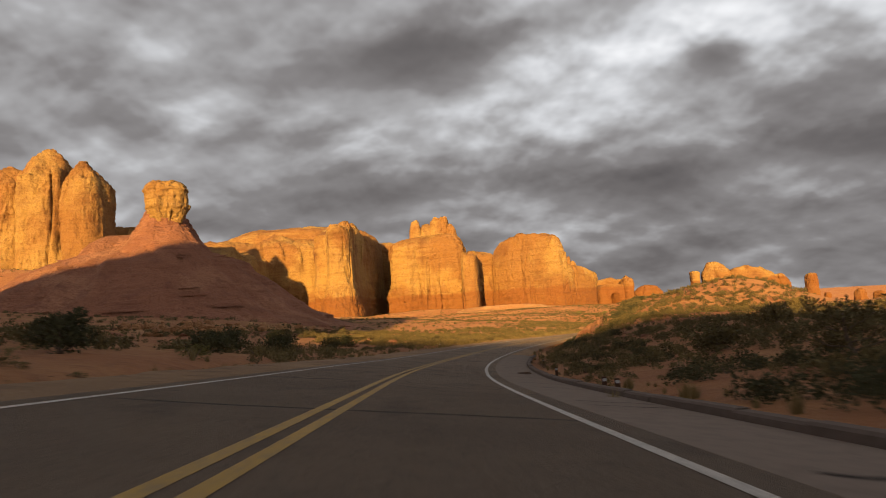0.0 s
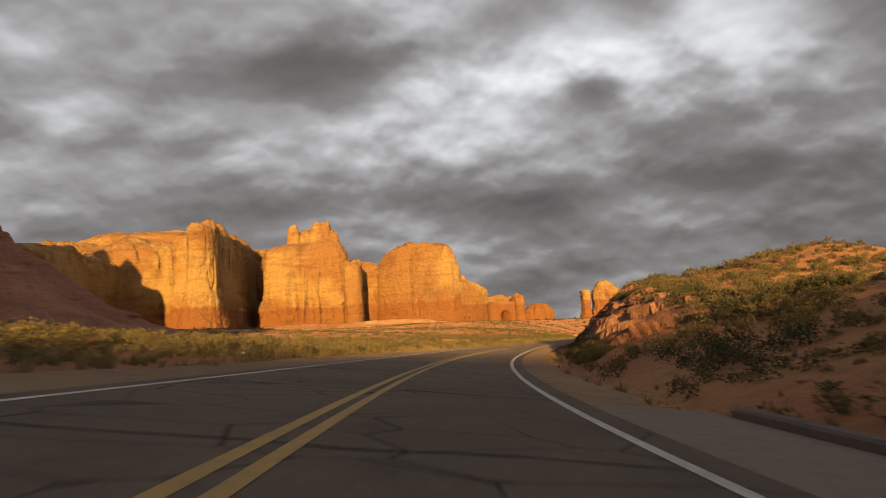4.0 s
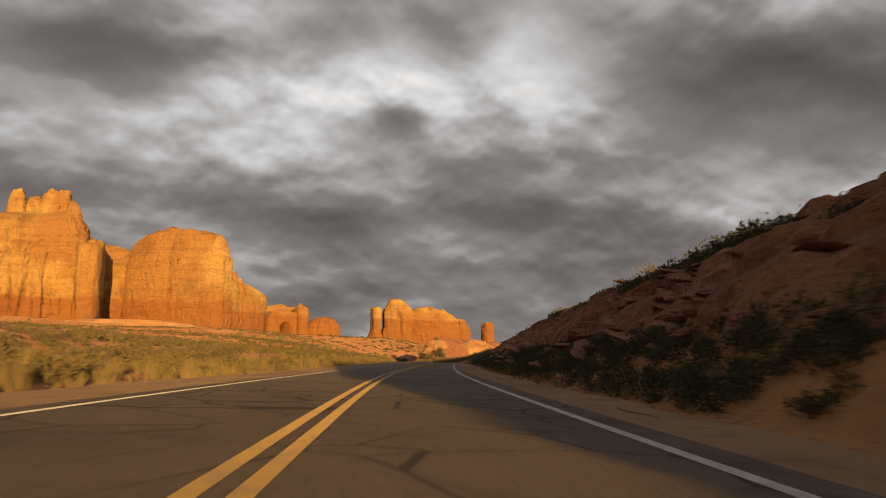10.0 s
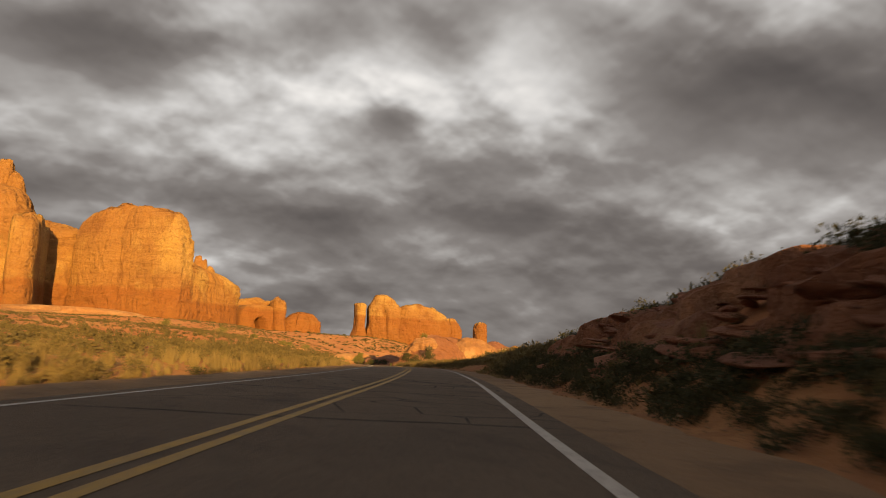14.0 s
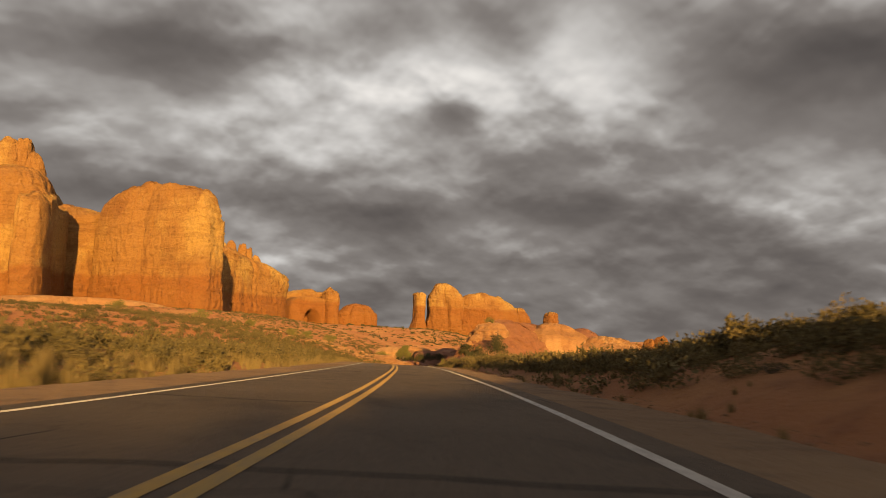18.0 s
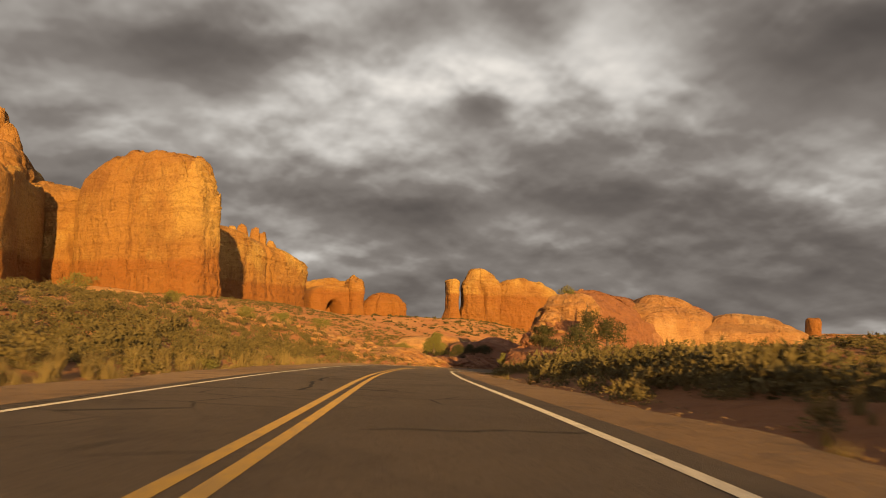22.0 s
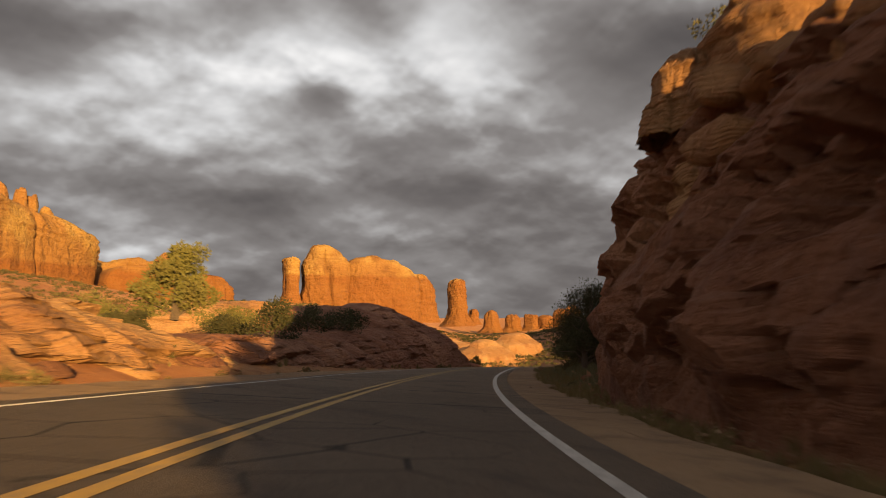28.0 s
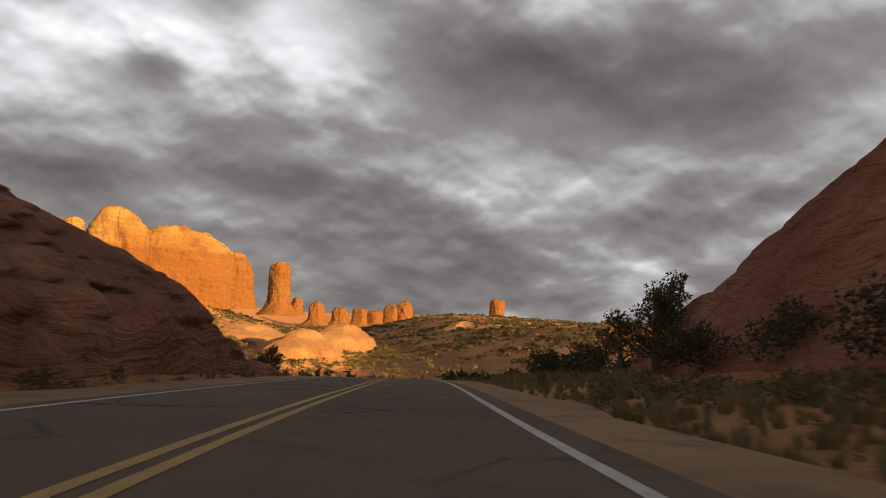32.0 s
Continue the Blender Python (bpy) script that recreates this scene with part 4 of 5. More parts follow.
def leaf_ball(rng, count, leaf, flat=0.75, clumps=7):
    """A low bush of unit radius: clumps of small leaves, each leaf a bent pair of triangles' worth of one."""
    ang, rad = rng.uniform(0, 6.283, clumps), rng.uniform(0.15, 0.72, clumps)
    mid = np.stack([rad * np.cos(ang), rad * np.sin(ang), rng.uniform(0.3, 0.85, clumps) * flat * (1.15 - rad * 0.7)], -1)
    own = rng.integers(0, clumps, count)
    d = rng.normal(size=(count, 3))
    d /= np.linalg.norm(d, axis=1)[:, None]
    p = mid[own] + d * rng.uniform(0.18, 0.40, (count, 1)) * (1, 1, 0.8)
    p[:, 2] = np.maximum(p[:, 2], 0.03)
    a = rng.normal(size=(count, 3)) + d * 1.2 + (0, 0, 0.7)
    a /= np.linalg.norm(a, axis=1)[:, None]
    b = np.cross(a, rng.normal(size=(count, 3)))
    b /= np.linalg.norm(b, axis=1)[:, None]
    s = leaf * rng.uniform(0.6, 1.4, (count, 1))
    v = np.concatenate([p + a * s, p - a * s * 0.5 + b * s * 0.5, p - a * s * 0.5 - b * s * 0.5])
    i = np.arange(count)
    return v, np.stack([i, i + count, i + 2 * count], -1)


def tuft(rng, count, wide=0.05):
    """A tuft of grass of about unit height."""
    ang = rng.uniform(0, 6.283, count)
    out = rng.uniform(0.05, 0.5, count)
    root = np.stack([np.cos(ang) * out * 0.35, np.sin(ang) * out * 0.35, np.zeros(count)], -1)
    tip = np.stack([np.cos(ang) * out * 1.1, np.sin(ang) * out * 1.1, rng.uniform(0.5, 1.05, count)], -1)
    side = np.stack([-np.sin(ang), np.cos(ang), np.zeros(count)], -1) * wide
    v = np.concatenate([root + side, root - side, tip])
    i = np.arange(count)
    return v, np.stack([i, i + count, i + 2 * count], -1)


def stone(rng, flat=0.6):
    """A broken block: a cut and worn unit stone."""
    bm = bmesh.new()
    bmesh.ops.create_icosphere(bm, subdivisions=2, radius=1.0)
    v = np.array([q.co for q in bm.verts])
    for _ in range(9):
        n = rng.normal(size=3)
        n /= np.linalg.norm(n)
        cut = rng.uniform(0.45, 0.8)
        v = v - np.maximum(v @ n - cut, 0)[:, None] * n
    v = v * (1.1, 0.9, flat)
    v = v + 0.05 * np.stack([fbm(v[:, 0] * 3 + k, v[:, 1] * 3, v[:, 2] * 3, 2) for k in (0, 9, 18)], -1)
    t = np.array([[q.index for q in f.verts] for f in bm.faces])
    bm.free()
    return v, t


rng = np.random.default_rng(5)
SAGE = [leaf_ball(rng, 180, 0.10) for _ in range(6)]
SAGE_MID = [leaf_ball(rng, 80, 0.145, clumps=6) for _ in range(5)]
SAGE_FINE = [leaf_ball(rng, 300, 0.075, clumps=9) for _ in range(5)]
SAGE_FAR = [leaf_ball(rng, 34, 0.22, clumps=4) for _ in range(4)]
GRASS = [tuft(rng, 80, 0.022) for _ in range(4)]
STONES = [stone(rng) for _ in range(7)]


def scatter(count, smin, smax, lmin, lmax, rng, keep=None):
    """Places beside the road."""
    s = rng.uniform(smin, smax, count)
    l = rng.uniform(lmin, lmax, count)
    x, y = on_road(s, l)
    if keep is not None:
        k = keep(x, y, s, l)
        x, y, s, l = x[k], y[k], s[k], l[k]
    return x, y, land(x, y, s, l), s, l


def clear_of_rock(x, y, s, l):
    cut = (l > 6.5) & (l < 30) & (s > 466) & (s < 534)
    bank = (l < -7.5) & (l > -34) & (s > 502) & (s < 602) | (l < -8) & (l > -20) & (s > 478) & (s < 522)
    slope = (l > 16) & (l < 46) & (s > 538) & (s < 612)
    return ~(cut | bank | slope) & (np.abs(l) > 6.4)


def patchy(x, y, bias):
    return fbm(x / 14, y / 14, 4, 3) + bias


def sizes(n, lo, hi):
    return lo + (hi - lo) * rng.random(n) ** 2


# scrub close to the road, then out over the flats
def shade_bank(s, l):
    return (l > 6.5) & (s > 110) & (s < 290)


def scrub(bands):
    pl = []
    for lmin, lmax, n, lo, hi, bias in bands:
        x, y, z, s, l = scatter(n, -60, 640, lmin, lmax, rng, lambda x, y, s, l: clear_of_rock(x, y, s, l) & (patchy(x, y, bias) > rng.uniform(-0.2, 0.3, len(x))))
        # rocky, nearly bare slope before the cut, broken rock on the shaded bank
        thin = ((l < 0) & (s > 470) & (s < 520) & (rng.random(len(s)) < 0.6)) | ((l > 10) & (l < 15) & shade_bank(s, l) & (rng.random(len(s)) < 0.85))
        q = np.column_stack([x, y, z - 0.04, sizes(len(x), lo, hi) * np.where((l > 7) & (l < 13) & (s > 290) & (s < 450), 1.5, 1.0), rng.uniform(0, 6.28, len(x)), rng.uniform(0.75, 1.25, len(x))])
        pl.append(q[~thin])
    return np.concatenate(pl)


def hedge(n, s0, s1, l0, l1, lo, hi):
    x, y, z, s, l = scatter(n, s0, s1, l0, l1, rng)
    return np.column_stack([x, y, z - 0.05, rng.uniform(lo, hi, len(x)), rng.uniform(0, 6.28, len(x)), rng.uniform(0.8, 1.3, len(x))])


near = np.concatenate([scrub(((7.2, 15, 2300, 0.3, 0.95, 0.14), (-16, -7.0, 3200, 0.3, 1.0, 0.1))) ])
strew("sage_scrub", SAGE, near, M_SAGE, "grey-green sagebrush scattered over sandy ground", "shrub")
strew("verge_brush", SAGE_FINE, np.concatenate([hedge(720, 296, 374, 9.2, 19, 0.6, 1.3), hedge(170, 374, 464, 9.2, 22, 0.4, 1.1), hedge(150, 96, 190, -24, -8, 0.7, 1.4), hedge(26, 350, 398, 9.4, 13, 1.2, 1.9), hedge(34, 398, 426, 9.4, 13.5, 1.3, 2.0)]), M_SAGE, "tall olive brush in a belt beside the road", "shrub")
strew("hillside_scrub", SAGE_MID, scrub(((15, 44, 5200, 0.35, 1.15, 0.16), (-46, -15, 7000, 0.35, 1.25, 0.16), (9, 34, 900, 0.4, 1.1, 0.5))), M_SAGE, "olive brush spread over the slopes beside a road", "shrub")
strew("bank_brush", SAGE_FINE, np.concatenate([hedge(300, 118, 300, 9.6, 14, 0.25, 0.6), hedge(130, 105, 190, 13.6, 17.5, 0.6, 1.25), hedge(330, 190, 300, 13.2, 16.5, 0.7, 1.4)]), M_JUNIPER, "dark scrub scattered up a shaded rocky bank", "shrub")
strew("crest_brush", SAGE_FINE, hedge(420, 112, 306, 13.8, 17.5, 0.55, 1.3), M_SAGE, "golden-olive brush along the crest of a bank", "shrub")
strew("hill_brush", SAGE, np.concatenate([hedge(1700, 10, 128, 12, 62, 0.3, 0.85), hedge(300, 95, 165, 13, 24, 0.3, 0.7), hedge(900, 118, 215, 22, 46, 0.4, 0.95)]), M_SAGE, "low golden-olive brush thick on a rounded hill", "shrub")
strew("slope_bushes", SAGE, np.concatenate([hedge(150, 425, 515, -40, -9, 0.5, 1.25), hedge(420, 415, 476, -60, -8.5, 0.5, 1.25), hedge(420, 300, 440, -30, -8.5, 0.6, 1.5), hedge(300, 84, 300, -19, -7.8, 0.45, 1.05), hedge(500, 100, 300, -48, -16, 0.5, 1.3)]), M_SAGE, "rounded olive bushes scattered on a sandy slope", "shrub")
strew("dark_brush", SAGE_FINE, np.concatenate([hedge(950, 112, 302, 7.7, 9.6, 0.35, 0.85), hedge(500, 178, 302, 7.3, 9.4, 0.3, 0.7), hedge(50, 440, 470, 9.5, 18, 0.5, 1.0), hedge(160, -20, 100, 9, 16, 0.4, 1.0)]), M_JUNIPER, "dark low brush along the foot of a bank", "shrub")
x, y, z, s, l = scatter(13000, -120, 660, -330, -44, rng, lambda x, y, s, l: patchy(x, y, 0.22) > rng.uniform(-0.25, 0.3, len(x)))
strew("far_scrub_west", SAGE_MID, np.column_stack([x, y, z - 0.05, sizes(len(x), 0.5, 1.5), rng.uniform(0, 6.28, len(x)), rng.uniform(0.6, 1.0, len(x))]), M_SAGE, "low olive scrub spread over the flats", "shrub")
x, y, z, s, l = scatter(9000, 300, 660, -240, -44, rng, lambda x, y, s, l: patchy(x, y, 0.30) > rng.uniform(-0.25, 0.3, len(x)))
strew("flat_scrub", SAGE_MID, np.column_stack([x, y, z - 0.05, sizes(len(x), 0.5, 1.3), rng.uniform(0, 6.28, len(x)), rng.uniform(0.6, 1.0, len(x))]), M_SAGE, "dense olive scrub below a sandstone butte", "shrub")
x, y, z, s, l = scatter(5000, -120, 660, 42, 200, rng, lambda x, y, s, l: patchy(x, y, 0.2) > rng.uniform(-0.25, 0.3, len(x)))
strew("far_scrub_east", SAGE_FAR, np.column_stack([x, y, z - 0.05, sizes(len(x), 0.5, 1.5), rng.uniform(0, 6.28, len(x)), rng.uniform(0.6, 1.0, len(x))]), M_SAGE, "low olive scrub spread over the rise", "shrub")
fx, fy = rng.uniform(220, 1100, 9000), rng.uniform(540, 1250, 9000)
k = patchy(fx, fy, 0.1) > rng.uniform(-0.2, 0.3, len(fx))
fx, fy = fx[k], fy[k]
strew("plain_scrub", SAGE_FAR, np.column_stack([fx, fy, land(fx, fy) - 0.1, sizes(len(fx), 0.9, 3.6), rng.uniform(0, 6.28, len(fx)), rng.uniform(0.6, 1.0, len(fx))]), M_JUNIPER, "dark scrub dotted over the distant plain", "shrub")
fx, fy = rng.uniform(420, 900, 4200), rng.uniform(640, 1120, 4200)
k = patchy(fx, fy, 0.1) > rng.uniform(-0.2, 0.3, len(fx))
fx, fy = fx[k], fy[k]
strew("valley_juniper", SAGE_FAR, np.column_stack([fx, fy, land(fx, fy) - 0.1, sizes(len(fx), 1.6, 3.8), rng.uniform(0, 6.28, len(fx)), rng.uniform(0.7, 1.1, len(fx))]), M_JUNIPER, "dark junipers dotted over a sunlit valley", "shrub")
fx, fy = np.concatenate([rng.uniform(270, 720, 6000), rng.uniform(330, 600, 5000)]), np.concatenate([rng.uniform(620, 1060, 6000), rng.uniform(600, 860, 5000)])
k = patchy(fx, fy, 0.15) > rng.uniform(-0.2, 0.3, len(fx))
fx, fy = fx[k], fy[k]
strew("valley_scrub", SAGE_FAR, np.column_stack([fx, fy, land(fx, fy) - 0.1, sizes(len(fx), 0.8, 2.6), rng.uniform(0, 6.28, len(fx)), rng.uniform(0.6, 1.0, len(fx))]), M_SAGE, "golden-olive scrub spread over a sunlit valley", "shrub")
pl = []
for lmin, lmax, n, smin, smax in ((5.6, 9.5, 2000, -60, 640), (-9.5, -5.6, 3600, -60, 640), (6, 18, 2600, 530, 640), (8, 30, 500, -20, 460), (-42, -8, 5200, 90, 470)):
    x, y, z, s, l = scatter(n, smin, smax, lmin, lmax, rng, lambda x, y, s, l: (fbm(x / 6, y / 6, 11, 3) > rng.uniform(-0.1, 0.35, len(x))) & ~((l > 15) & (s > 538) & (s < 612)))
    pl.append(np.column_stack([x, y, z - 0.02, sizes(len(x), 0.2, 0.62), rng.uniform(0, 6.28, len(x)), rng.uniform(0.8, 1.2, len(x))]))
strew("dry_grass", GRASS, np.concatenate(pl), M_GRASS, "tufts of dry straw-coloured grass along the verge", "grass")
x, y, z, s, l = scatter(90, 118, 172, 7.0, 9.5, rng)
strew("golden_grass", GRASS, np.column_stack([x, y, z - 0.02, rng.uniform(0.45, 0.95, len(x)), rng.uniform(0, 6.28, len(x)), rng.uniform(0.8, 1.2, len(x))]), M_GRASS, "tall golden clumps of dry grass on the verge", "grass")
x, y, z, s, l = scatter(800, 464, 540, 5.5, 7.6, rng)
strew("foot_grass", GRASS, np.column_stack([x, y, z - 0.02, rng.uniform(0.2, 0.5, len(x)), rng.uniform(0, 6.28, len(x)), rng.uniform(0.8, 1.2, len(x))]), M_GRASS, "dry straw grass along the foot of a road cut", "grass")
x, y, z, s, l = (np.concatenate(q) for q in zip(scatter(2300, 536, 640, 6.6, 14, rng), scatter(900, 512, 552, 6.0, 11, rng)))
strew("green_grass", GRASS, np.column_stack([x, y, z - 0.02, rng.uniform(0.18, 0.46, len(x)), rng.uniform(0, 6.28, len(x)), rng.uniform(0.8, 1.2, len(x))]), M_PALE_GRASS, "grey-green grass on the verge below a slope", "grass")
x, y, z, s, l = scatter(1700, 95, 440, -10.5, -6.2, rng)
strew("verge_grass", GRASS, np.column_stack([x, y, z - 0.02, 0.3 + 0.6 * rng.random(len(x)) ** 2, rng.uniform(0, 6.28, len(x)), rng.uniform(0.8, 1.2, len(x))]), M_GRASS, "golden tufts of dry grass along the sunlit verge", "grass")
# loose stones on the banks
pl = []
for lmin, lmax, n, smin, smax, hi in ((9, 34, 1500, 70, 300, 0.9), (-44, -8, 1300, 425, 520, 0.8), (6.2, 9, 700, 455, 540, 0.5), (-60, -14, 700, 60, 180, 1.2), (4.6, 7, 1500, -40, 460, 0.05), (-7, -4.6, 900, -40, 520, 0.05)):
    x, y, z, s, l = scatter(n, smin, smax, lmin, lmax, rng, lambda x, y, s, l: fbm(x / 9, y / 9, 21, 3) > rng.uniform(-0.25, 0.3, len(x)))
    pl.append(np.column_stack([x, y, z, 0.05 + hi * rng.random(len(x)) ** 3, rng.uniform(0, 6.28, len(x)), rng.uniform(0.5, 1.0, len(x))]))
strew("loose_stones", STONES, np.concatenate(pl), M_CUT, "loose broken red sandstone on the slopes", "stone")


PEBBLES = []
for i in range(4):
    bm = bmesh.new()
    bmesh.ops.create_icosphere(bm, subdivisions=1, radius=1.0)
    PEBBLES.append((np.array([q.co for q in bm.verts]) * rng.uniform(0.6, 1.2, (len(bm.verts), 1)) * (1, 0.8, 0.55), np.array([[q.index for q in f.verts] for f in bm.faces])))
    bm.free()
pl = []
for lmin, lmax, n in ((4.15, 7.0, 15000), (-7, -4.2, 7000)):
    x, y, z, s, l = scatter(n, 0, 600, lmin, lmax, rng)
    pl.append(np.column_stack([x, y, np.maximum(z, road_z(s) - bank_of(s) * l - 0.03), 0.012 + 0.045 * rng.random(len(x)) ** 3, rng.uniform(0, 6.28, len(x)), rng.uniform(0.6, 1.1, len(x))]))
strew("shoulder_pebbles", PEBBLES, np.concatenate(pl), M_GRAVEL, "loose gravel on the shoulders of a road", "gravel")


# ---- ledges of rock in the hillside ----
def outcrop(s0, s1, side, l0, rise, thick, seed, label, slabs):
    """A broken ledge: slabs laid end to end along the bank, each a stone of its own."""
    r = np.random.default_rng(seed)
    x, y = on_road((s0 + s1) / 2, side * l0)
    root = new("rock_ledge")
    tagged(root, label, "rock", group="hillside ledges")
    s = s0
    while s < s1:
        w = 0.3 + 1.9 * r.random() ** 2
        for tier in range(r.integers(1, 3)):
            l = l0 + tier * r.uniform(0.8, 1.5) + r.normal(0, 0.8)
            px, py = on_road(s + r.normal(0, 0.4), side * l)
            pz = float(land(px, py)) + tier * thick * 0.5 + rise
            ob = new("stone", slabs[r.integers(0, len(slabs))])
            ob.parent = root
            h = float(np.interp(s, _ss, _hd)) + r.normal(0, 0.5)
            ob.matrix_local = Matrix.Translation((float(px), float(py), pz)) @ Euler((r.normal(0, 0.12), side * -0.12 + r.normal(0, 0.1), h + math.pi / 2)).to_matrix().to_4x4() @ Matrix.Diagonal((w * 0.75, r.uniform(0.4, 1.3), thick * r.uniform(0.5, 1.3), 1))
        s += w * r.uniform(0.8, 2.4)
    return root


LEDGE_SHAPES = [stone(rng, 0.75) for _ in range(8)]
RED_SLABS = [mesh_fast("stone", *q, M_CUT) for q in LEDGE_SHAPES]
BANK_SLABS = [mesh_fast("stone", *q, M_SLICK) for q in LEDGE_SHAPES]
# same stones in the lit colour, for ledges in the sun
PALE_SLABS = [mesh_fast("stone", *q, M_LEDGE_LIT) for q in LEDGE_SHAPES]


def ledge_stones(rock, count, lo, hi, slabs, seed, flat=0.35):
    """Thin broken beds lying out of a slope of bare rock, each a stone of its own."""
    r = np.random.default_rng(seed)
    me = rock.data
    co = np.empty(len(me.vertices) * 3)
    me.vertices.foreach_get("co", co)
    co = co.reshape(-1, 3)
    tree_ = BVHTree.FromPolygons([tuple(v) for v in co], [tuple(p.vertices) for p in me.polygons])
    a, b = co.min(0), co.max(0)
    done = 0
    for _ in range(count * 12):
        x, y = r.uniform(a[0], b[0]), r.uniform(a[1], b[1])
        hit = tree_.ray_cast((x, y, b[2] + 5), (0, 0, -1))
        if hit[0] is None or not 0.35 < hit[1].z < 0.97 or hit[0].z < float(land(x, y)) + 0.3:
            continue
        turn = math.atan2(hit[1].y, hit[1].x) + math.pi / 2 + r.normal(0, 0.2)
        w = lo + (hi - lo) * r.random() ** 2
        ob = new("stone", slabs[r.integers(0, len(slabs))])
        ob.parent = rock
        ob.matrix_local = Matrix.Translation(hit[0]) @ Euler((r.normal(0, 0.08), r.normal(0, 0.08), turn)).to_matrix().to_4x4() @ Matrix.Diagonal((w, w * r.uniform(0.3, 0.5), w * flat * r.uniform(0.5, 1.1), 1))
        done += 1
        if done >= count:
            break


ledge_stones(slickrock_ridge, 170, 0.8, 4.5, BANK_SLABS, 61, 0.22)
ledge_stones(slickrock_bank, 70, 0.4, 1.8, BANK_SLABS, 62, 0.2)
ledge_stones(slickrock_slope, 60, 0.4, 2.0, BANK_SLABS, 63, 0.14)
for i, (s0, s1, l0) in enumerate(((128, 172, 9.9), (184, 276, 10.4), (126, 205, 11.4), (208, 284, 12.3), (132, 180, 13.2), (190, 275, 14.2), (180, 282, 9.4), (186, 286, 11.3), (196, 280, 13.3))):
    outcrop(s0, s1, 1, l0, 0.30, 0.22, 100 + i, "broken ledge of dark red sandstone slabs on a bank", BANK_SLABS)
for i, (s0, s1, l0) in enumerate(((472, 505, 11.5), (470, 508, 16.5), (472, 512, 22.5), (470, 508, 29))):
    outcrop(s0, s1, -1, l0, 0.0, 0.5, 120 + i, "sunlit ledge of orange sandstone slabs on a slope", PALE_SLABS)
for i, (s0, s1, l0) in enumerate(((85, 130, 42), (95, 150, 55))):
    outcrop(s0, s1, -1, l0, 0.2, 0.9, 130 + i, "low sunlit ledge of sandstone slabs on the flats", PALE_SLABS)


def blocks(root_name, places, slabs, flat, label, group, seed, parent=None):
    """A heap of separate stones: x, y, z, size each; children of the rock they fell from, or of a heap of their own."""
    r = np.random.default_rng(seed)
    root = parent
    if root is None:
        root = new(root_name)
        tagged(root, label, "rock", group=group)
    for x, y, z, size in places:
        ob = new("boulder", slabs[r.integers(0, len(slabs))])
        ob.parent = root
        ob.matrix_local = Matrix.Translation((float(x), float(y), float(z))) @ Euler((r.normal(0, 0.25), r.normal(0, 0.25), r.uniform(0, 6.28))).to_matrix().to_4x4() @ Matrix.Diagonal((size, size * r.uniform(0.6, 1.0), size * flat * r.uniform(0.6, 1.2), 1))
    return root


def talus(name, x0, x1, y0, y1, count, lo, hi, seed):
    r = np.random.default_rng(seed)
    x, q = r.uniform(0, 1, count), r.uniform(0, 1, count) ** 1.5
    px, py = x0 + (x1 - x0) * x, y0 + (y1 - y0) * x - q * 16
    blocks(name, np.column_stack([px, py, land(px, py) + 0.1, lo + (hi - lo) * r.random(count) ** 2]), BIG_SLABS, 0.8, "", "", seed, bpy.data.objects[name])


BIG_SLABS = [mesh_fast("boulder", *q, M_CLIFF) for q in LEDGE_SHAPES]
talus("horned_butte", -55, 40, 786, 780, 34, 1.2, 5.0, 1)
talus("sandstone_butte", 52, 128, 716, 716, 24, 0.8, 2.6, 2)
talus("rock_fin", -125, -75, 650, 650, 20, 1.0, 4.0, 3)
talus("wing_wall", 150, 230, 900, 985, 22, 1.0, 3.4, 4)
talus("east_fin", 355, 410, 982, 975, 20, 1.0, 3.2, 5)
talus("east_fin_step", 400, 470, 975, 975, 18, 1.0, 3.2, 6)
# blocks lying on the rim and crown of the cut
tree_ = BVHTree.FromPolygons([v.co for v in cut.data.vertices], [p.vertices for p in cut.data.polygons])
r = np.random.default_rng(7)
# both kinds lie in the same places; crown blocks carry the lit colour
for kind, slabs, n, lo, hi, lb in (("crown_blocks", PALE_SLABS, 60, 0.5, 1.7, "sunlit sandstone blocks lying on a road cut"), ("rim_blocks", RED_SLABS, 60, 0.3, 1.1, "loose red blocks along the rim of a road cut")):
    pts = []
    while len(pts) < n:
        s = r.uniform(486, 530)
        l = float(np.interp(s, (485, 512, 529, 543), (7.2, 7.0, 10.4, 13.2))) + r.uniform(2.6, 7.0)
        x, y = on_road(s, l)
        hit = tree_.ray_cast(Vector((float(x), float(y), 200)), Vector((0, 0, -1)))
        if hit[0] is not None:
            size = lo + (hi - lo) * r.random() ** 2
            pts.append((x, y, hit[0].z + size * 0.12, size))
    blocks(kind, pts, slabs, 0.75, lb, "road cut rocks", 70 + n)

# fallen blocks at the foot of the cut
r = np.random.default_rng(77)
pts = []
for i in range(120):
    s = r.uniform(466, 530)
    l = float(np.interp(s, (462, 514, 524, 535), (6.9, 6.5, 8.6, 11))) + abs(r.normal(0, 0.5))
    x, y = on_road(s, l)
    pts.append((x, y, float(land(x, y)) + 0.05, 0.08 + 0.42 * r.random() ** 3))
blocks("fallen_blocks", pts, RED_SLABS, 0.7, "fallen red blocks at the foot of a road cut", "road cut rocks", 80)


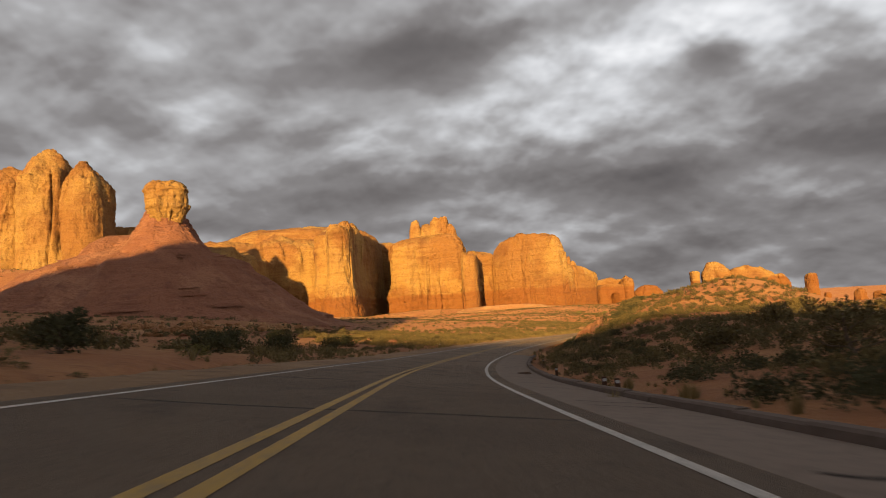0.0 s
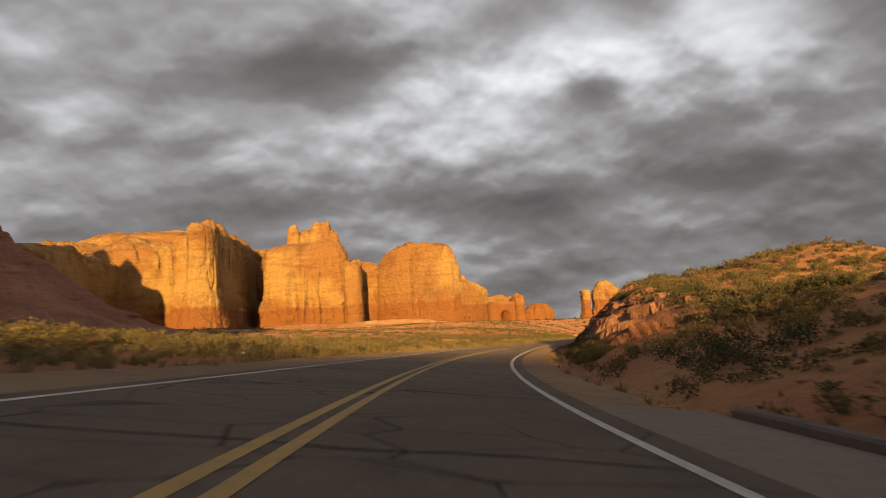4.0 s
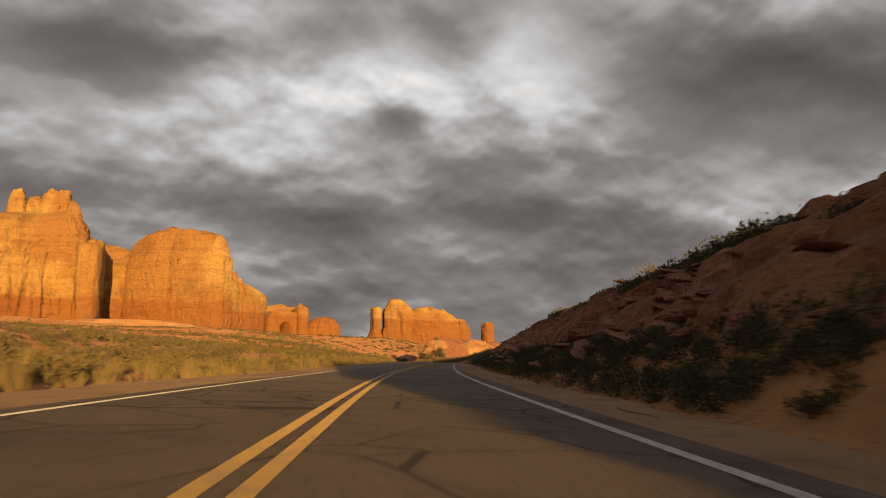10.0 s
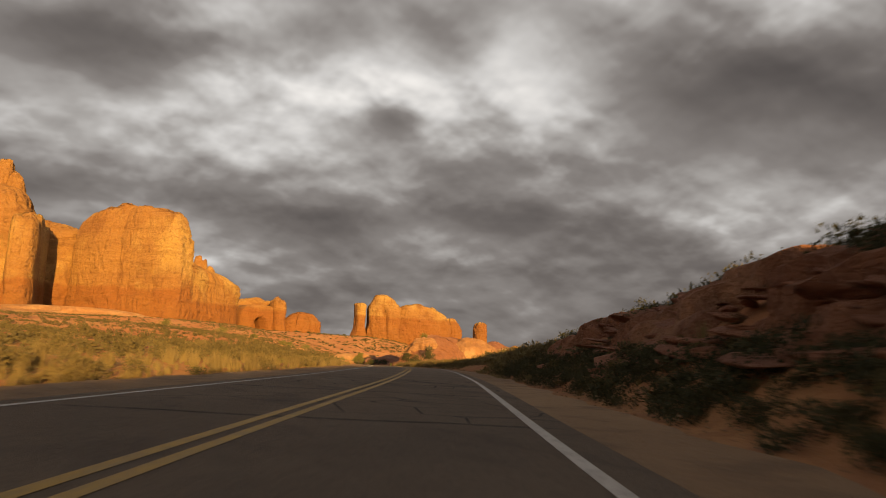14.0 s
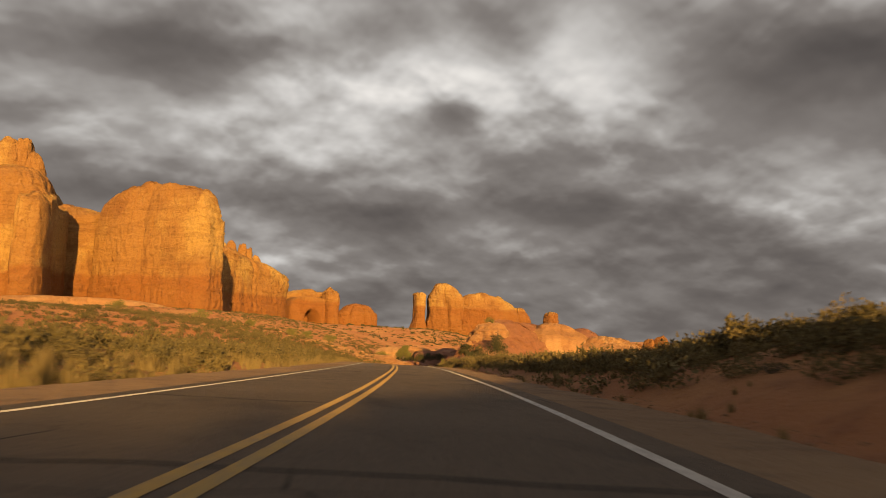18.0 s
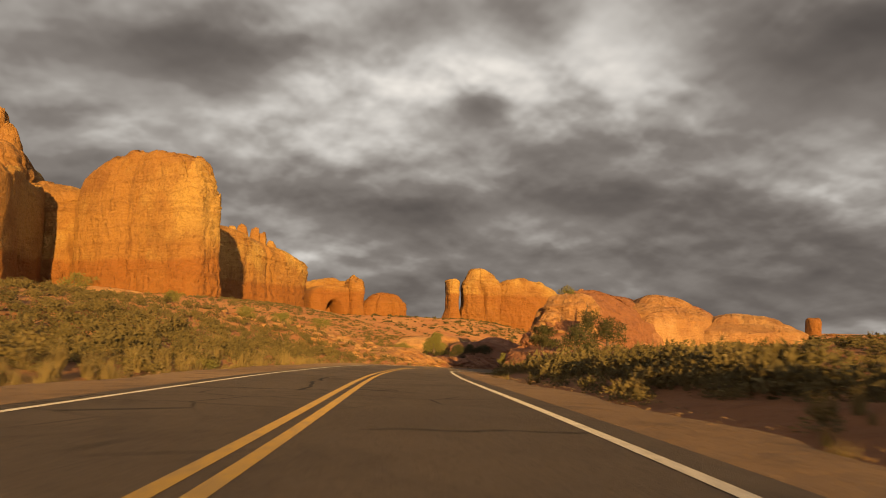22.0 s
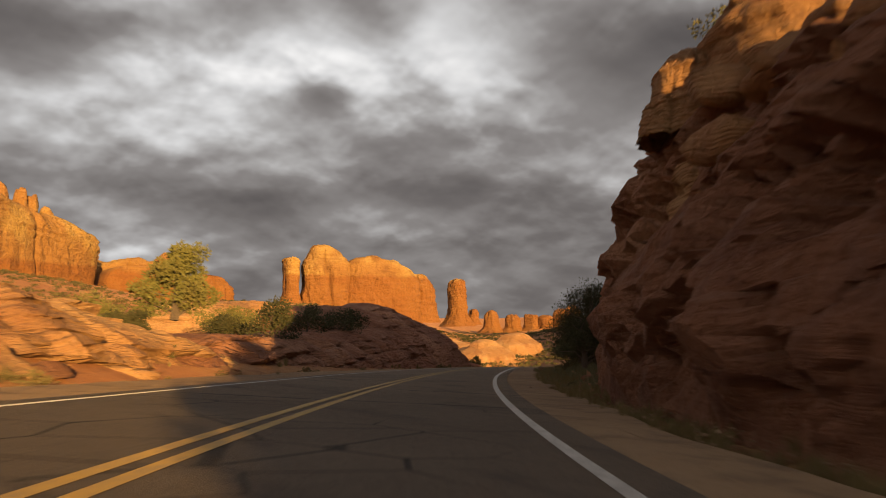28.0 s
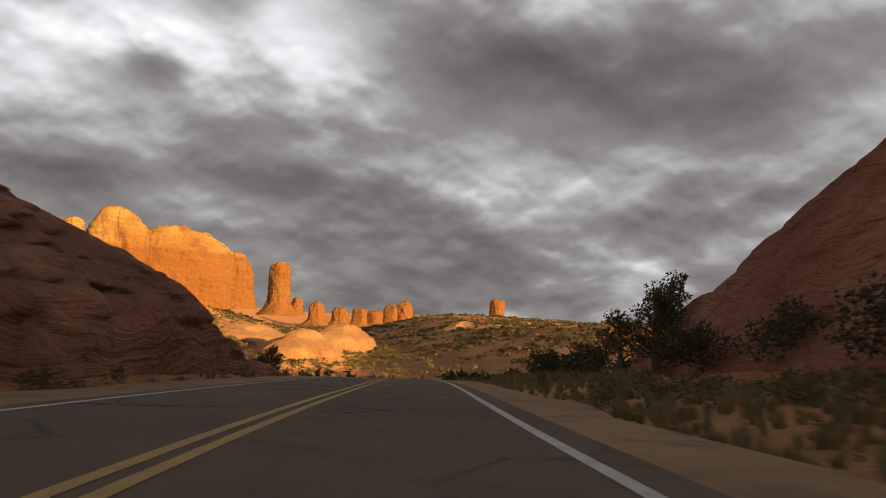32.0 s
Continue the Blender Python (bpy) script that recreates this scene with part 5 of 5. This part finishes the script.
# ---- trees ----
def tube(pts, radii, sides=7):
    pts = np.asarray(pts, float)
    d = np.gradient(pts, axis=0)
    V = []
    for p, t, r in zip(pts, d, radii):
        t = t / (np.linalg.norm(t) + 1e-9)
        a = np.cross(t, (0.3, 0.9, 0.2))
        a /= np.linalg.norm(a)
        b = np.cross(t, a)
        q = np.linspace(0, 2 * np.pi, sides, endpoint=False)[:, None]
        V.append(p + r * (np.cos(q) * a + np.sin(q) * b))
    return np.concatenate(V), grid_faces(len(pts), sides, True)


def tree(name, x, y, z, high, wide, seed, label, mat, leaves=1500, leaf=0.10, limbs=9, bare=0.10, lean=0.0, shape=1.0):
    """A tree: tapered crooked trunk, limbs, and a crown of many small leaves in uneven clumps."""
    r = np.random.default_rng(seed)
    root = new(name)
    root.location = (float(x), float(y), float(z) - 0.1)
    tagged(root, label, "tree", group="desert trees")
    top = np.array([lean + r.normal(0, 0.06) * high, r.normal(0, 0.06) * high, high * 0.82])
    ts = np.linspace(0, 1, 8)
    trunk = ts[:, None] * top + np.stack([fbm(ts * 2 + seed, 0, 0, 2), fbm(ts * 2, seed, 5, 2), 0 * ts], -1) * high * 0.06
    tr = new("trunk", mesh_of("trunk", *tube(trunk, np.linspace(0.055, 0.012, 8) * high), M_BARK))
    tr.parent = root
    tips = [(trunk[-1], 0.24), (trunk[5], 0.24), (trunk[4], 0.22)] + ([(trunk[2], 0.24)] if bare < 0.1 else [])
    for k in range(limbs):
        u = bare + (1 - bare) * (k + 0.5) / limbs * 0.9
        base = np.array([np.interp(u, ts, trunk[:, i]) for i in range(3)])
        a = k * 2.4 + r.normal(0, 0.4)
        reach = wide * 0.5 * (1 - 0.65 * u ** (1.6 / shape)) * r.uniform(0.7, 1.15)
        end = base + np.array([math.cos(a) * reach, math.sin(a) * reach, reach * r.uniform(0.15, 0.75)])
        mid = (base + end) / 2 + r.normal(0, 0.08, 3) * reach
        lb = new("limb", mesh_of("limb", *tube([base, mid, end], (0.024 * high * (1.1 - u), 0.014 * high * (1.1 - u), 0.004 * high), 5), M_BARK))
        lb.parent = root
        tips += [(end, 0.2), (mid * 0.35 + end * 0.65, 0.2), (base * 0.4 + end * 0.6 + (0, 0, -0.03 * high), 0.2)]
    if leaves:
        c = np.array([t[0] for t in tips])
        w = np.array([t[1] for t in tips]) * wide * 0.95
        own = r.integers(0, len(c), leaves)
        d = r.normal(size=(leaves, 3))
        d /= np.linalg.norm(d, axis=1)[:, None]
        p = c[own] + d * (w[own] * r.uniform(0.2, 1.0, leaves) ** 0.5)[:, None] * (1, 1, 0.8)
        p[:, 2] = np.maximum(p[:, 2], high * 0.06)
        a = d + r.normal(size=(leaves, 3)) * 0.7 + (0, 0, 0.4)
        a /= np.linalg.norm(a, axis=1)[:, None]
        b = np.cross(a, r.normal(size=(leaves, 3)))
        b /= np.linalg.norm(b, axis=1)[:, None]
        s = leaf * r.uniform(0.6, 1.5, (leaves, 1))
        i = np.arange(leaves)
        cr = new("crown", mesh_fast("crown", np.concatenate([p + a * s, p - a * s * 0.6 + b * s * 0.55, p - a * s * 0.6 - b * s * 0.55]), np.stack([i, i + leaves, i + 2 * leaves], -1), mat))
        cr.parent = root
    return root


def tree_at(name, s, l, high, wide, seed, label, mat, up=0.0, **kw):
    x, y = on_road(s, l)
    return tree(name, x, y, float(land(x, y)) + up, high, wide, seed, label, mat, **kw)


JL = "dense dark green juniper on rocky ground"
tree_at("juniper_tree", 474, 12.2, 3.2, 3.6, 1, "broad green juniper in front of a road cut", M_JUNIPER, up=2.0, leaves=3600, leaf=0.10)
tree_at("juniper_tree", 458, 15.5, 3.2, 4.6, 36, JL, M_JUNIPER, leaves=2800, leaf=0.10)
tree_at("juniper_tree", 466, 19.5, 3.6, 4.5, 2, JL, M_JUNIPER, leaves=2600, leaf=0.11)
tree_at("juniper_tree", 489, 17.6, 4.6, 5.0, 3, JL, M_JUNIPER, up=3.4, leaves=2400, leaf=0.11)
tree_at("bush", 472, 7.6, 2.4, 1.7, 4, "yellow-green bush growing against a road cut", M_YGREEN, up=0.8, leaves=1500, leaf=0.08, bare=0.05)
tree_at("dead_tree", 497.5, 17.6, 3.3, 2.8, 5, "bare twisted grey dead tree on a rock rim", M_BARK, up=6.7, leaves=0, limbs=14, lean=0.5)
tree_at("juniper_tree", 537.5, 9.6, 6.9, 5.6, 6, "tall dark juniper beside the road", M_JUNIPER, leaves=13000, leaf=0.058, limbs=16)
tree_at("juniper_tree", 534, 9.6, 6.4, 4.6, 7, "tall dark juniper against a rock face", M_JUNIPER, leaves=12000, leaf=0.058, limbs=16)
tree_at("juniper_tree", 539, 9.0, 4.8, 4.0, 8, "leaning dark juniper beside the road", M_JUNIPER, leaves=8400, leaf=0.058, limbs=16, lean=-0.6)
tree_at("juniper_tree", 530, 8.8, 4.0, 3.6, 9, JL, M_JUNIPER, leaves=8000, leaf=0.058, limbs=16)
tree_at("juniper_tree", 545, 13.5, 4.6, 5.4, 13, "dense dark juniper beside slickrock", M_JUNIPER, leaves=3800, leaf=0.11)
tree_at("juniper_tree", 534, 8.8, 2.6, 3.6, 14, JL, M_JUNIPER, leaves=2600, leaf=0.10)
tree_at("bush", 512, 13.6, 1.8, 3.0, 15, "green bush on the rim of a road cut", M_YGREEN, up=12.5, leaves=1200, leaf=0.09, bare=0.05)
tree_at("pinyon_pine", 598, 17.5, 7.0, 3.4, 10, "dark upright pine beside a slickrock slope", M_JUNIPER, leaves=2600, leaf=0.12, limbs=14, shape=0.8)
tree_at("pinyon_pine", 602, 20.5, 7.8, 3.4, 11, "dark upright pine beside a slickrock slope", M_JUNIPER, leaves=2800, leaf=0.12, limbs=14, shape=0.8)
tree_at("pinyon_pine", 596, 14.5, 4.6, 3.2, 12, "small dark pine leaning over scrub", M_JUNIPER, leaves=1800, leaf=0.11, limbs=10)
for i, (s, l, h, w) in enumerate(((590, 17, 3.0, 4), (584, 19, 3.2, 4.5), (575, 17.5, 3.0, 4), (606, 15, 2.6, 4), (612, 13, 2.4, 3.6))):
    tree_at("juniper_tree", s, l, h, w, 20 + i, "low dark juniper scrub at the foot of a slope", M_JUNIPER, leaves=1900, leaf=0.11)
tree_at("juniper_tree", 611, -9.5, 2.6, 1.9, 33, "small upright juniper at the end of a bank", M_JUNIPER, leaves=1500, leaf=0.09)
tree_at("juniper_tree", 618, -11.5, 2.2, 1.8, 34, "small upright juniper at the end of a bank", M_JUNIPER, leaves=1300, leaf=0.09)
tree("juniper_tree", 160.6, 491, -17.4, 4.3, 3.6, 30, "sunlit yellow-green juniper on a rocky bank", M_YGREEN, leaves=7500, leaf=0.10, bare=0.02, limbs=13)
for i, (s, l, h, w, up, m) in enumerate(((553, -13.5, 2.5, 4.8, 3.7, M_JUNIPER), (545, -14.5, 2.7, 4.4, 3.1, M_JUNIPER), (533, -13, 3.4, 4.0, 2.4, M_JUNIPER), (556, -26, 3.6, 4.8, 3.2, M_YGREEN), (548, -24, 3.2, 4.8, 3.0, M_YGREEN), (540, -20, 2.2, 3.6, 2.8, M_JUNIPER), (526, -22, 3.0, 4.4, 2.6, M_YGREEN), (518, -15, 1.4, 2.6, 2.2, M_JUNIPER), (566, -16, 1.4, 2.2, 4.6, M_JUNIPER))):
    x, y = on_road(s, l)
    tree("juniper_tree", x, y, float(road_z(s)) + up - 0.5, h, w, 40 + i, "rounded juniper on top of a slickrock bank", m, leaves=2800, leaf=0.10)
for i, (s, l, h, w) in enumerate(((466, -46, 2.6, 4.2), (474, -38, 1.6, 2.6), (480, -30, 1.9, 2.8), (497, -33, 2.2, 3.2), (505, -30, 2.4, 3.6), (458, -60, 2.4, 4.0))):
    tree_at("bush", s, l, h, w, 60 + i, "rounded pale green bush on a sandy slope", M_YGREEN, leaves=1500, leaf=0.10, bare=0.05)
for i, (s, l, h, w) in enumerate(((74, 40, 1.5, 2.4), (90, 36, 1.3, 2.2), (60, 26, 1.6, 2.8), (34, 20, 2.4, 4.0), (110, 33, 1.2, 2.0), (44, 17, 1.6, 2.8), (52, 34, 1.4, 2.6))):
    tree_at("bush", s, l, h, w, 70 + i, "large olive bush on the hillside", M_SAGE, leaves=1700, leaf=0.11, bare=0.05)
for i, (s, l, h, w) in enumerate(((28, -13, 1.6, 2.6), (33, -16, 1.7, 2.8), (40, -12, 1.3, 2.4), (52, -15, 1.8, 3.0), (58, -13, 1.4, 2.4), (66, -17, 1.7, 3.0), (20, -17, 1.8, 3.0), (12, -15, 1.6, 2.6), (74, -14, 1.3, 2.4), (82, -15, 1.4, 2.6))):
    tree_at("bush", s, l, h, w, 80 + i, "dark bush at the foot of a slickrock slope", M_JUNIPER, leaves=1300, leaf=0.10, bare=0.05)
# brush on the crest of the bank
for i in range(110):
    s = 92 + i * 1.9 + rng.normal(0, 1.0)
    big = rng.random() ** 3
    crest = float(np.interp(s, [q[0] for q in RIGHT], [q[2] for q in RIGHT]))
    tree_at("bush", s, crest - 0.6 + rng.normal(0, 1.3), 0.5 + 0.8 * big, 1.1 + 1.3 * big, 100 + i, "low rounded brush along the crest of a bank", M_JUNIPER if rng.random() < 0.5 else M_SAGE, leaves=1000, leaf=0.06, bare=0.04, limbs=7)


# ---- single shrubs along the verges ----
STEMS = []
for q in range(3):
    V, F, k = [], [], 0
    for i in range(7):
        a, o = rng.uniform(0, 6.28), rng.uniform(0.2, 0.55)
        v, f = tube([(0, 0, 0), (math.cos(a) * o * 0.5, math.sin(a) * o * 0.5, 0.25), (math.cos(a) * o, math.sin(a) * o, 0.55)], (0.035, 0.022, 0.01), 4)
        V.append(v)
        F.append(f + k)
        k += len(v)
    STEMS.append(mesh_of("stem", np.concatenate(V), np.concatenate(F), M_BARK))
FOLIAGE = [mesh_fast("foliage", *leaf_ball(rng, 420, 0.062, clumps=9), m) for m in (M_SAGE, M_SAGE, M_SAGE, M_YGREEN, M_JUNIPER)]


def shrub(s, l, size, kind):
    x, y = on_road(s, l)
    root = new("shrub")
    root.matrix_world = Matrix.Translation((float(x), float(y), float(land(x, y)) - 0.04)) @ Matrix.Rotation(rng.uniform(0, 6.28), 4, "Z") @ Matrix.Diagonal((size, size * rng.uniform(0.85, 1.15), size * rng.uniform(0.8, 1.15), 1))
    tagged(root, ("low olive sagebrush on the sandy verge", "grey-green rounded sagebrush beside the road", "golden-olive sagebrush on red soil", "yellow-green rabbitbrush beside the road", "dark green low shrub beside the road")[kind], "shrub", group="roadside shrubs")
    for nm, me in (("foliage", FOLIAGE[kind]), ("stem", STEMS[kind % 3])):
        ob = new(nm, me)
        ob.parent = root


for i in range(230):
    s = rng.uniform(4, 596)
    side = 1 if rng.random() < 0.42 else -1
    l = rng.uniform(7.2, 12.5)
    if side > 0 and 462 < s < 528 or side < 0 and 500 < s < 602 and l > 7.9:
        l = rng.uniform(6.6, 7.4)
    shrub(s, side * l, rng.uniform(0.4, 1.0) * (0.6 if l < 7.5 else 1), int(rng.choice(5, p=(0.3, 0.27, 0.2, 0.11, 0.12))))


# ---- roadside things ----
def box_bm(bm, lo, hi):
    r = bmesh.ops.create_cube(bm, size=1.0)
    c, d = (Vector(lo) + Vector(hi)) / 2, Vector(hi) - Vector(lo)
    for v in r["verts"]:
        v.co = Vector((v.co.x * d.x, v.co.y * d.y, v.co.z * d.z)) + c
    return r["verts"]


def part(name, bm, mat, parent, label=""):
    me = bpy.data.meshes.new(name)
    bm.to_mesh(me)
    bm.free()
    me.materials.append(mat)
    ob = new(name, me)
    ob.parent = parent
    return tagged(ob, label)


def marker_post(s, l, tall=0.62):
    x, y = on_road(s, l)
    root = new("marker_post")
    h = float(np.interp(s, _ss, _hd))
    root.matrix_world = Matrix.Translation((float(x), float(y), float(land(x, y)) - 0.05)) @ Matrix.Rotation(h, 4, "Z")
    tagged(root, "short brown wooden marker post with a pale reflector", "post", group="marker posts")
    bm = bmesh.new()
    box_bm(bm, (-0.08, -0.07, 0), (0.08, 0.07, tall))
    bmesh.ops.bevel(bm, geom=list(bm.edges), offset=0.012, segments=2, affect="EDGES")
    part("post", bm, M_POST, root)
    bm = bmesh.new()
    box_bm(bm, (-0.075, -0.078, tall - 0.16), (0.075, -0.066, tall - 0.06))
    part("reflector", bm, M_METAL, root, "pale reflector plate")
    return root


for s, l in ((25.5, 7.6), (45, 7.7), (66, 7.8), (98, -7.4)):
    marker_post(s, l)
marker_post(27.2, 7.5, 0.66)


def drain(s, l):
    x, y = on_road(s, l)
    root = new("storm_drain")
    h = float(np.interp(s, _ss, _hd))
    root.matrix_world = Matrix.Translation((float(x), float(y), float(road_z(s) - bank_of(s) * l) + 0.012)) @ Matrix.Rotation(h, 4, "Z")
    tagged(root, "rusty iron storm drain grate set in the gutter", "drain")
    bm = bmesh.new()
    for a, b in (((-0.35, -0.5, 0), (-0.31, 0.5, 0.03)), ((0.31, -0.5, 0), (0.35, 0.5, 0.03)), ((-0.35, -0.5, 0), (0.35, -0.46, 0.03)), ((-0.35, 0.46, 0), (0.35, 0.5, 0.03))):
        box_bm(bm, a, b)
    part("frame", bm, M_POST, root)
    for i in range(11):
        bm = bmesh.new()
        yy = -0.42 + i * 0.084
        box_bm(bm, (-0.32, yy - 0.014, 0), (0.32, yy + 0.014, 0.026))
        part("bar", bm, M_POST, root)


drain(40.5, 5.55)

# paved gutter and kerb on the first bend
ribbon("gutter", 4.0, 6.35, -0.006, M_GUTTER, -60, 84, label="cracked asphalt gutter beside the road", cat="gutter")


def kerb(s0, s1, l):
    root = new("kerb")
    tagged(root, "weathered low kerb in broken lengths", "kerb", kind="structure")
    s = s0
    while s < s1:
        n = 2.4
        sv = np.linspace(s, s + n - 0.03, 4)
        prof = ((0, -0.05), (0.03, 0.11), (0.09, 0.15), (0.30, 0.15), (0.34, -0.05))
        V = []
        for q in sv:
            for a, b in prof:
                x, y = on_road(q, l + a + 0.02 * math.sin(s * 3.1))
                V.append((float(x), float(y), float(road_z(q) - bank_of(q) * l) + b + 0.015 * math.sin(s * 1.7)))
        f = [tuple(int(i) for i in q) for q in grid_faces(4, 5)] + [(0, 1, 2, 3, 4), (15, 16, 17, 18, 19)]
        ob = new("kerb_stone", mesh_of("kerb_stone", V, f, M_KERB, False))
        ob.parent = root
        s += n


M_KERB = plain_mat("weathered_kerb", (0.16, 0.12, 0.10), 0.9, (0.10, 0.075, 0.06), 6.0)
kerb(-50, 80, 6.35)


# cracks filled with tar
def crack(s, l0, l1, seed, along=False, length=8.0, wide=0.055):
    r = np.random.default_rng(seed)
    q = np.linspace(0, 1, 22)
    if along:
        S, L = s + q * length, l0 + (l1 - l0) * q + 0.25 * fbm(q * 6 + seed, 0, 0, 3)
    else:
        S, L = s + r.uniform(-0.5, 0.5) * q + 0.22 * fbm(q * 5 + seed, 0, 0, 4), l0 + (l1 - l0) * q
    w = wide * (0.6 + 0.7 * r.random(22)) * np.clip(np.minimum(q, 1 - q) * 14, 0.15, 1)
    dS, dL = np.gradient(S), np.gradient(L)
    n = np.hypot(dS, dL)
    V = []
    for sg in (-1, 1):
        ss, ll = S + sg * w * dL / n, L - sg * w * dS / n
        x, y = on_road(ss, ll)
        V.append(np.stack([x, y, road_z(ss) - bank_of(ss) * ll + 0.004], -1))
    V = np.stack(V, 1).reshape(-1, 3)
    f = grid_faces(22, 2)
    ob = new("crack_seal", mesh_of("crack_seal", V, f if not along else f, M_TAR, False))
    ob.parent = road


s = -20.0
k = 0
while s < 600:
    r = rng.random()
    lo, hi = (-3.9, 4.1) if r < 0.35 else ((0.3, 4.2) if r < 0.7 else (-4.0, -0.2))
    crack(s, lo + rng.uniform(0, 0.8), hi - rng.uniform(0, 0.8), 500 + k)
    s += rng.uniform(3.5, 11)
    k += 1
crack(461, 2.1, 1.5, 900, True, 9.0, 0.035)
crack(474, 1.8, 2.3, 901, True, 7.0, 0.03)
crack(396, -0.9, -1.3, 902, True, 9.0)
for i in range(16):
    crack(-10 + i * 5.5 + rng.normal(0, 1.2), 4.4, 6.2, 930 + i, wide=0.055)
